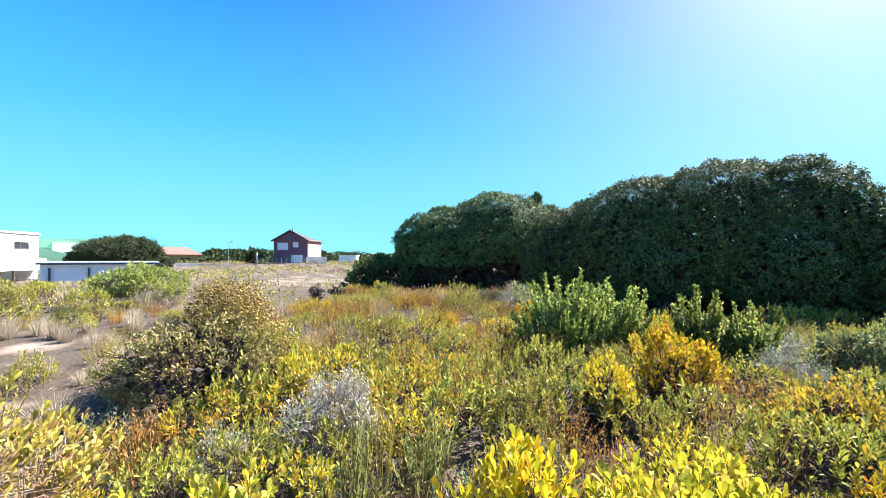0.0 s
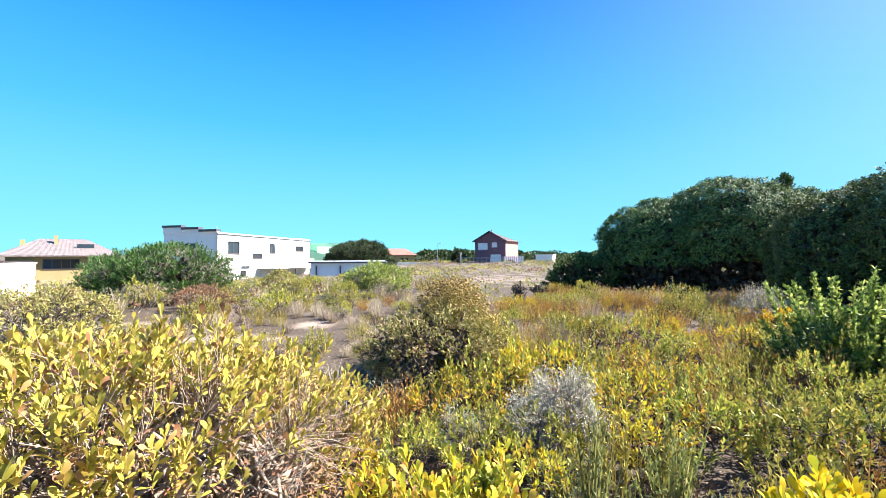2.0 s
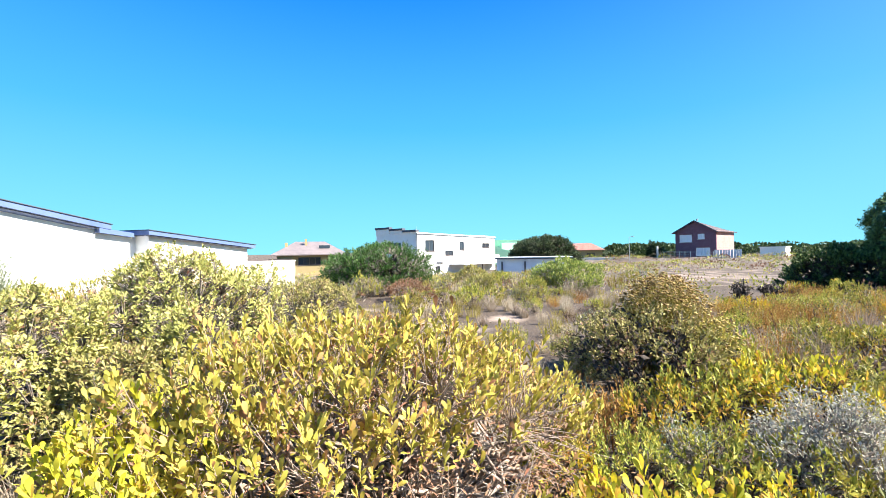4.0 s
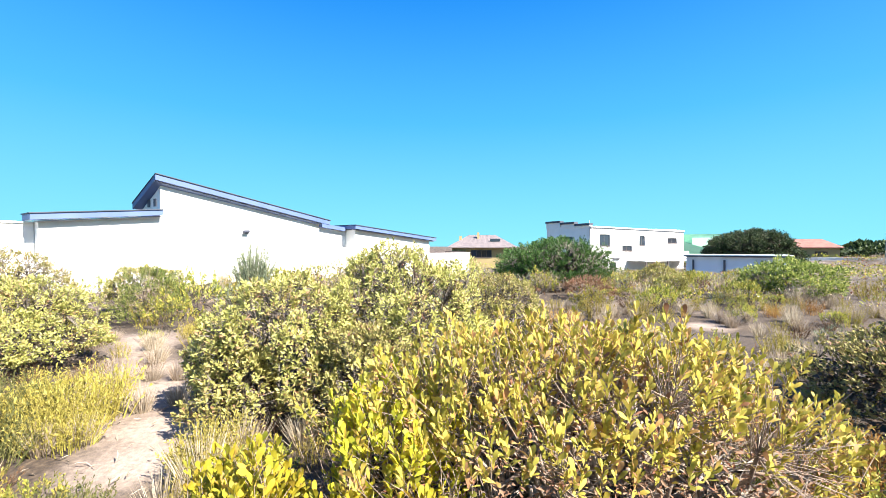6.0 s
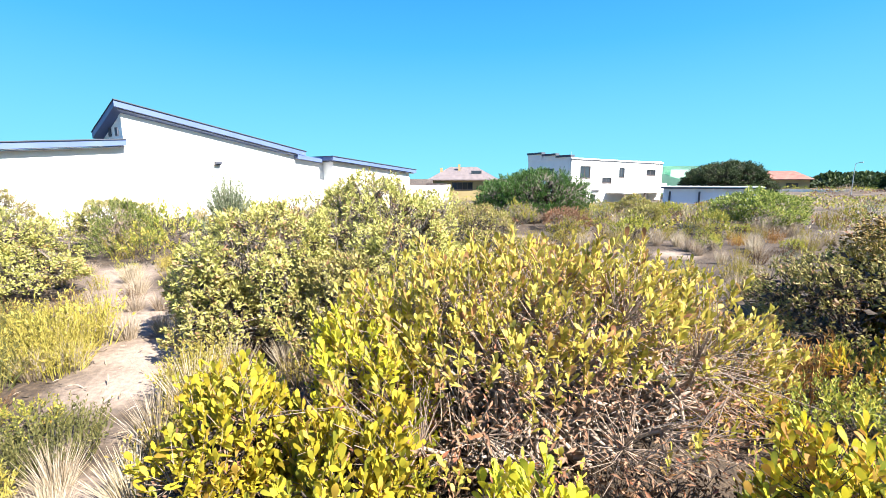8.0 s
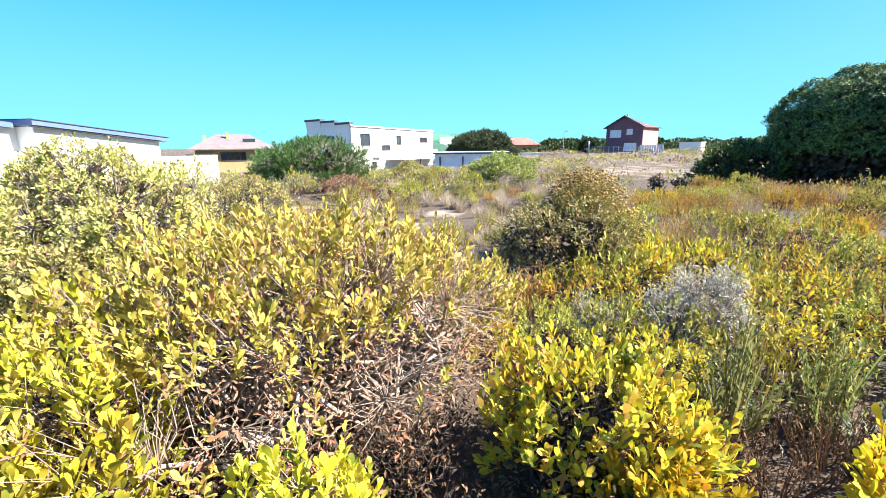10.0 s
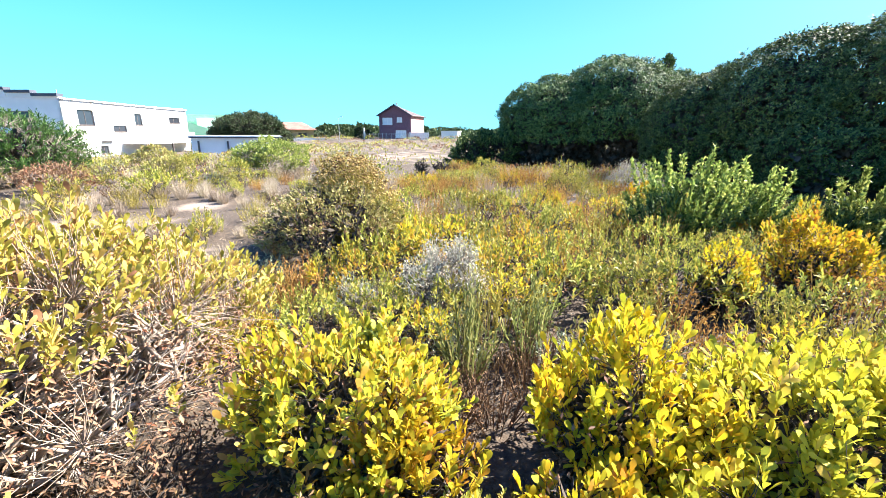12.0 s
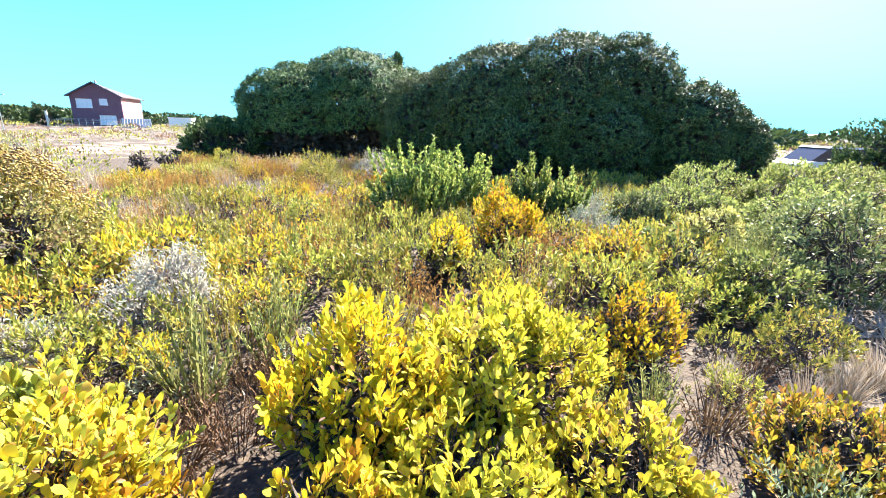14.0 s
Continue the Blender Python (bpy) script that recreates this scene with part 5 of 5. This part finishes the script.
# heath beside the path
for k, (x, y, r, hh, mat, label) in enumerate((
        (-4.85, -2.5, 0.5, 0.52, OCHRE, "upright ochre heath beside the sand path"), (-4.35, -2.3, 0.3, 0.38, OCHRE, "low ochre heath beside the sand path"),
        (-4.7, -3.05, 0.6, 0.56, HEATH_GREEN, "dull green feathery heath beside the path"), (-4.1, -2.75, 0.42, 0.42, HEATH_GREEN, "dull green feathery heath beside the path"),
        (-3.05, -1.78, 0.36, 0.3, HEATH_GREEN, "low spreading green-yellow heath on the sand"), (-3.55, -1.12, 0.26, 0.42, OCHRE, "small upright ochre heath on the sand"),
        (-3.15, -0.98, 0.26, 0.4, OCHRE, "small upright ochre heath on the sand"), (-3.3, -2.5, 0.45, 0.34, OCHRE, "low green-yellow heath in dry grass"), (-2.55, -1.95, 0.3, 0.24, OCHRE, "low ochre heath in dry grass"))):
    plant("heath_shrub", tuft_meshes(600 + k, r, hh, int(640 * r), 0.003, mat, 1.2, 20, 0.024, base=0.75, even=0.5, broad=0.4), x, y, label, "heath", "path heath", z=ground_z(x, y))
plant("dead_branch", twig_meshes(630, 0.5, 0.42, 60, BARK_PALE, LEAF_DRY, 0.02, 1, 0.009, limbs=9), 4.35, 1.95, "bleached dead branches beside the sand", "stem")

# ---- filler plants, copied ----
kinds = {
    "low_green_shrub": ([shoot_shrub(100 + i, 0.33, 0.31, 0.42, 110, 0.035, 0.46, LEAF_LOW, BARK_AND_SHADE, per=8, reach=0.05, low=0.1, limbs=5, sub=3, stem=0.006, dry=0.08, shape=LEAF4, shell=0.7, thin=3, inner=70, core=0.72) for i in range(4)], "low olive green scrub bush", "shrub"),
    "low_yellow_shrub": ([shoot_shrub(105 + i, 0.28, 0.26, 0.36, 85, 0.04, 0.48, LEAF_YELLOW, BARK_AND_SHADE, per=7, reach=0.06, low=0.0, limbs=5, sub=3, stem=0.006, dry=0.2, shape=LEAF4, thin=3, inner=70, core=0.72) for i in range(2)], "low yellow-green scrub bush", "shrub"),
    "rust_heath": ([tuft_meshes(110 + i, 0.25, 0.42, 60, 0.003, RUST, 0.8, 10, 0.028, base=0.6, even=0.6, broad=0.4) for i in range(3)], "rust-brown fine-leaved heath tuft", "heath"),
    "ochre_heath": ([tuft_meshes(114 + i, 0.26, 0.4, 60, 0.003, OCHRE, 0.8, 10, 0.028, base=0.6, even=0.6, broad=0.4) for i in range(3)], "ochre yellow fine-leaved heath tuft", "heath"),
    "brown_scrub": ([tuft_meshes(117 + i, 0.27, 0.36, 50, 0.004, BROWN, 1.2, 9, 0.03, base=0.4, even=0.4, broad=0.35) for i in range(2)], "dark brown dead scrub tuft", "heath"),
    "dry_grass": ([tuft_meshes(120 + i, 0.24, 0.44, 240, 0.003, STRAW, 1.2) for i in range(3)], "pale straw dry grass tuft", "grass"),
    "reed_tuft": ([tuft_meshes(125 + i, 0.16, 0.48, 40, 0.006, REED, 0.7, 12, 0.034, broad=0.35) for i in range(2)], "upright green reed-like tuft", "reed"),
    "grey_scrub": ([shoot_shrub(130 + i, 0.3, 0.28, 0.36, 60, 0.036, 0.4, LEAF_GREY, BARK_AND_SHADE, per=7, reach=0.07, low=-0.1, limbs=4, sub=3, stem=0.006, dry=0.1, shape=LEAF4, thin=3, inner=70, core=0.72) for i in range(2)], "grey-green twiggy scrub bush", "shrub"),
}
masters = {}


def put(kind, variant, x, y, s, turn):
    meshes, label, cat = kinds[kind]
    key = (kind, variant % len(meshes))
    m = pose(x, y, ground_z(x, y) - 0.01, 0, 0, turn) @ Matrix.Diagonal((s, s, s * (0.85 + 0.3 * ((turn * 7) % 1)), 1))
    if key not in masters:
        masters[key] = plant(kind, meshes[key[1]], x, y, label, cat, kind.replace("_", " ") + " plants")
        masters[key].matrix_basis = m
        return masters[key]
    src = masters[key]
    ob = new(kind)
    ob.matrix_basis = m
    ob.empty_display_size = 0.2
    tagged(ob, label, cat, src["group"])
    for c in src.children:
        part_mesh(c.name.split(".")[0], c.data, ob, c.get("label", ""))
    return ob


FIXED = [(o[0], o[1], max(o[2], o[3])) for o in near_yellow] + [(o[0], o[1], max(o[2], o[3])) for o in pale] + [(-2.45, 4.35, 0.6), (-0.85, 3.2, 0.35), (1.75, 6.3, 0.6), (2.55, 6.5, 0.5), (3.5, 6.0, 0.4), (0, -0.2, 0.75), (4.9, 2.55, 0.7), (6.1, 3.6, 0.6), (8.0, 4.9, 0.7), (0.9, 18.6, 3.3), (7.9, 12.1, 3.2), (5.0, 14.0, 2.5), (10.6, 9.4, 1.6), (-4.6, 14.6, 0.9), (-4.0, 14.9, 0.9), (-4.2, 13.5, 0.9), (-3.9, 12.6, 0.7)]
rngf = np.random.default_rng(7)


def fill(count, x0, x1, y0, y1, weights, smin=0.7, smax=1.3, gap=0.22, patch=0.75):
    names = list(weights)
    prob = np.array([weights[k] for k in names], float)
    prob /= prob.sum()
    placed = []
    tries = 0
    while len(placed) < count and tries < count * 12:
        tries += 1
        x, y = rngf.uniform(x0, x1), rngf.uniform(y0, y1)
        if any((x - a) ** 2 + (y - b) ** 2 < (r * 0.72) ** 2 for a, b, r in FIXED):
            continue
        if bareness(x, y) > 0.45 and rngf.uniform() > 0.06:
            continue
        if any((x - a) ** 2 + (y - b) ** 2 < gap ** 2 for a, b in placed):
            continue
        placed.append((x, y))
        cell = np.random.default_rng(int((math.floor(x / patch) + 500) * 1000 + math.floor(y / patch) + 500))
        chooser = cell if rngf.uniform() < 0.62 else rngf
        put(names[chooser.choice(len(names), p=prob)], int(rngf.integers(9)), x, y, rngf.uniform(smin, smax), rngf.uniform(0, 360))


# the strip in front, rust and green
fill(140, -2.2, 3.4, 2.2, 8.0, dict(low_green_shrub=9, low_yellow_shrub=4, rust_heath=3, ochre_heath=2, reed_tuft=1, brown_scrub=2, grey_scrub=1), 0.95, 1.75, 0.36)
fill(165, -4.0, 3.2, 8.0, 16.0, dict(rust_heath=5, ochre_heath=2, dry_grass=4, low_yellow_shrub=2, low_green_shrub=5, brown_scrub=1), 0.9, 1.6, 0.28)
# the open side
fill(190, -10, -2.6, 2.6, 12, dict(dry_grass=8, ochre_heath=3, low_green_shrub=4, rust_heath=2, grey_scrub=1, brown_scrub=1), 0.6, 1.15, 0.26)
fill(150, -22, -8, 1, 20, dict(ochre_heath=4, low_green_shrub=6, dry_grass=3, grey_scrub=3, brown_scrub=2), 1.2, 2.0, 0.6)
# beside the path
fill(150, -9, -2.2, -6, 1.0, dict(ochre_heath=5, dry_grass=6, low_green_shrub=2, low_yellow_shrub=1, brown_scrub=2), 0.6, 1.05)
fill(60, -20, -8, -12, 2, dict(low_green_shrub=4, ochre_heath=3, grey_scrub=2, dry_grass=2), 1.4, 2.4, 0.6)
# sunward side
fill(125, 2.0, 10, -0.5, 8.0, dict(dry_grass=2, low_green_shrub=4, grey_scrub=3, brown_scrub=2, low_yellow_shrub=2, reed_tuft=2), 0.7, 1.15, 0.26)
fill(70, 3.0, 9.0, 5.5, 10.0, dict(low_green_shrub=5, grey_scrub=3, ochre_heath=2, dry_grass=2, reed_tuft=2), 0.9, 1.5, 0.3)
# under and between the near bushes
fill(95, -3.2, 2.4, 0.55, 2.8, dict(brown_scrub=3, low_green_shrub=4, reed_tuft=1, grey_scrub=2, low_yellow_shrub=1), 0.6, 1.0, 0.1)

for x, y, k, s in ((-2.4, 3.25, "rust_heath", 0.9), (-2.3, 3.1, "ochre_heath", 0.8), (0.35, 4.2, "rust_heath", 1.2), (0.15, 4.3, "rust_heath", 1.1), (0.5, 4.4, "rust_heath", 1.1), (0.5, 4.15, "rust_heath", 1.0),
                   (-1.7, 6.6, "dry_grass", 1.2), (-2.1, 6.5, "dry_grass", 1.25), (-1.5, 6.9, "dry_grass", 1.1), (-1.9, 6.2, "dry_grass", 1.1), (-2.3, 6.9, "dry_grass", 1.1), (-1.25, 6.5, "dry_grass", 1.0),
                   (-1.3, 13.4, "dry_grass", 1.7), (-0.7, 13.2, "dry_grass", 1.6), (-0.2, 13.0, "dry_grass", 1.5), (0.4, 12.0, "low_green_shrub", 2.0), (-1.6, 3.7, "dry_grass", 0.7),
                   (2.95, 0.75, "dry_grass", 0.8), (3.3, 0.95, "dry_grass", 0.9), (3.6, 1.4, "dry_grass", 1.0), (3.15, 1.35, "dry_grass", 0.8), (4.2, 1.5, "dry_grass", 1.1), (2.75, 1.3, "dry_grass", 0.8), (2.9, 1.7, "brown_scrub", 0.8), (3.2, 1.75, "low_green_shrub", 0.8), (2.6, 1.55, "brown_scrub", 0.7), (3.5, 0.6, "ochre_heath", 0.7), (2.95, 0.45, "dry_grass", 0.7), (2.5, 1.6, "dry_grass", 0.6), (-2.75, -1.6, "dry_grass", 0.7), (-2.45, -1.5, "dry_grass", 0.6), (-2.3, -1.75, "dry_grass", 0.7), (-2.7, -2.2, "dry_grass", 0.8), (-3.0, -2.3, "dry_grass", 0.8), (-2.2, -1.3, "dry_grass", 0.6), (-5.2, -1.75, "dry_grass", 0.7), (-6.2, -2.3, "dry_grass", 0.8), (-7.0, -2.5, "dry_grass", 0.9), (-7.8, -2.8, "dry_grass", 1.0),
                   (-4.9, -2.3, "ochre_heath", 1.5), (-4.6, -2.45, "ochre_heath", 1.4), (-3.6, -1.1, "ochre_heath", 1.1), (-3.75, -1.0, "ochre_heath", 1.0), (-3.3, -1.95, "low_green_shrub", 0.8)):
    put(k, int(x * 10) % 3, x, y, s, (x * 97 + y * 31) % 360)


# ---- far scrub, litter, woods: uncountable growth ----
def far_scrub():
    rng = np.random.default_rng(90)
    pieces = {0: [], 1: [], 2: []}
    n = 2300
    ang = np.radians(rng.uniform(-75, 125, n))
    dist = 13 + 85 * rng.uniform(0, 1, n) ** 1.4
    cx, cy = -np.sin(ang) * dist, np.cos(ang) * dist
    keep = (bareness(cx, cy) < 0.4) & (np.hypot(cx - 0.9, cy - 18.6) > 3.4) & (np.hypot(cx - 7, cy - 11.6) > 4)
    keep &= ~((cx < -41) & (cx > -52) & (cy > 28) & (cy < 48)) & ~((cx > -37) & (cx < -29) & (cy > 87))
    keep &= np.hypot(cx + 4.3, cy - 14.2) > 1.4
    keep &= ((cx + 19.3) * 0.79 + (cy + 6.3) * 0.61 > 0.8) | (cy > 12)
    cx, cy, dist = cx[keep], cy[keep], dist[keep]
    which = rng.choice(3, len(cx), p=[0.4, 0.16, 0.44])
    for k in range(3):
        s = which == k
        m = int(s.sum())
        per = 54
        w = np.repeat(rng.uniform(0.35, 0.95, m) * (1 + dist[s] / 90), per)
        h = np.repeat(rng.uniform(0.2, 0.5, m) * (1 + dist[s] / 130), per)
        d = unit(rng.normal(size=(m * per, 3)) + np.array([0, 0, 0.5]))
        base = np.stack([cx[s], cy[s], ground_z(cx[s], cy[s])], axis=1)
        pos = np.repeat(base, per, axis=0) + np.stack([d[:, 0] * w, d[:, 1] * w, np.abs(d[:, 2]) * h], axis=1)
        size = np.repeat(0.06 + dist[s] * 0.0026, per)
        pieces[k].append(scatter_leaves(LEAF4, pos, d + np.array([0, 0, 0.8]), size, 0.6 if k < 2 else 0.25, rng))
    for k, (mat, name, label) in enumerate(((LEAF_LOW, "scrub", "olive low scrub across the open field"), (LEAF_DRY, "heath", "pinkish brown heath across the open field"), (STRAW, "grass", "dry straw grass across the open field"))):
        tagged(new(name, np_mesh(name, *joined(pieces[k]), mat)), label, name, kind="stuff")


def litter():
    rng = np.random.default_rng(91)
    n = 3000
    ang = np.radians(rng.uniform(-75, 125, n))
    dist = 2.0 + 8 * rng.uniform(0, 1, n) ** 0.8
    x, y = -np.sin(ang) * dist, np.cos(ang) * dist
    pos = np.stack([x, y, ground_z(x, y) + rng.uniform(0.004, 0.05, n)], axis=1)
    al = rng.normal(size=(n, 3)) * np.array([1, 1, 0.25])
    tagged(new("litter", np_mesh("litter", *scatter_leaves(LEAF4, pos, al, np.full(n, 0.09), 0.12, rng), STRAW)), "dry straw and twig litter on sand", "litter", kind="stuff")


def far_woods():
    rng = np.random.default_rng(92)
    n = 150
    ang = np.radians(np.concatenate([rng.uniform(-6, 17, 60), rng.uniform(21, 30, 40), rng.uniform(-85, -38, 50)]))
    dist = np.concatenate([rng.uniform(120, 200, 60), rng.uniform(108, 150, 40), rng.uniform(60, 160, 50)])
    cx, cy = -np.sin(ang) * dist, np.cos(ang) * dist
    per = 420
    w, h = rng.uniform(2.5, 6, n), rng.uniform(1.2, 3.0, n)
    d = unit(rng.normal(size=(n * per, 3)))
    base = np.repeat(np.stack([cx, cy, ground_z(cx, cy)], axis=1), per, axis=0)
    pos = base + np.stack([d[:, 0] * np.repeat(w, per), d[:, 1] * np.repeat(w, per), np.abs(d[:, 2]) * np.repeat(h, per)], axis=1)
    tagged(new("far_bush", np_mesh("far_bush", *scatter_leaves(LEAF4, pos, d, np.full(len(pos), 0.75), 0.75, rng), LEAF_FAR)), "distant dark green bush along the horizon", "woods", kind="stuff")


far_scrub()
litter()
far_woods()
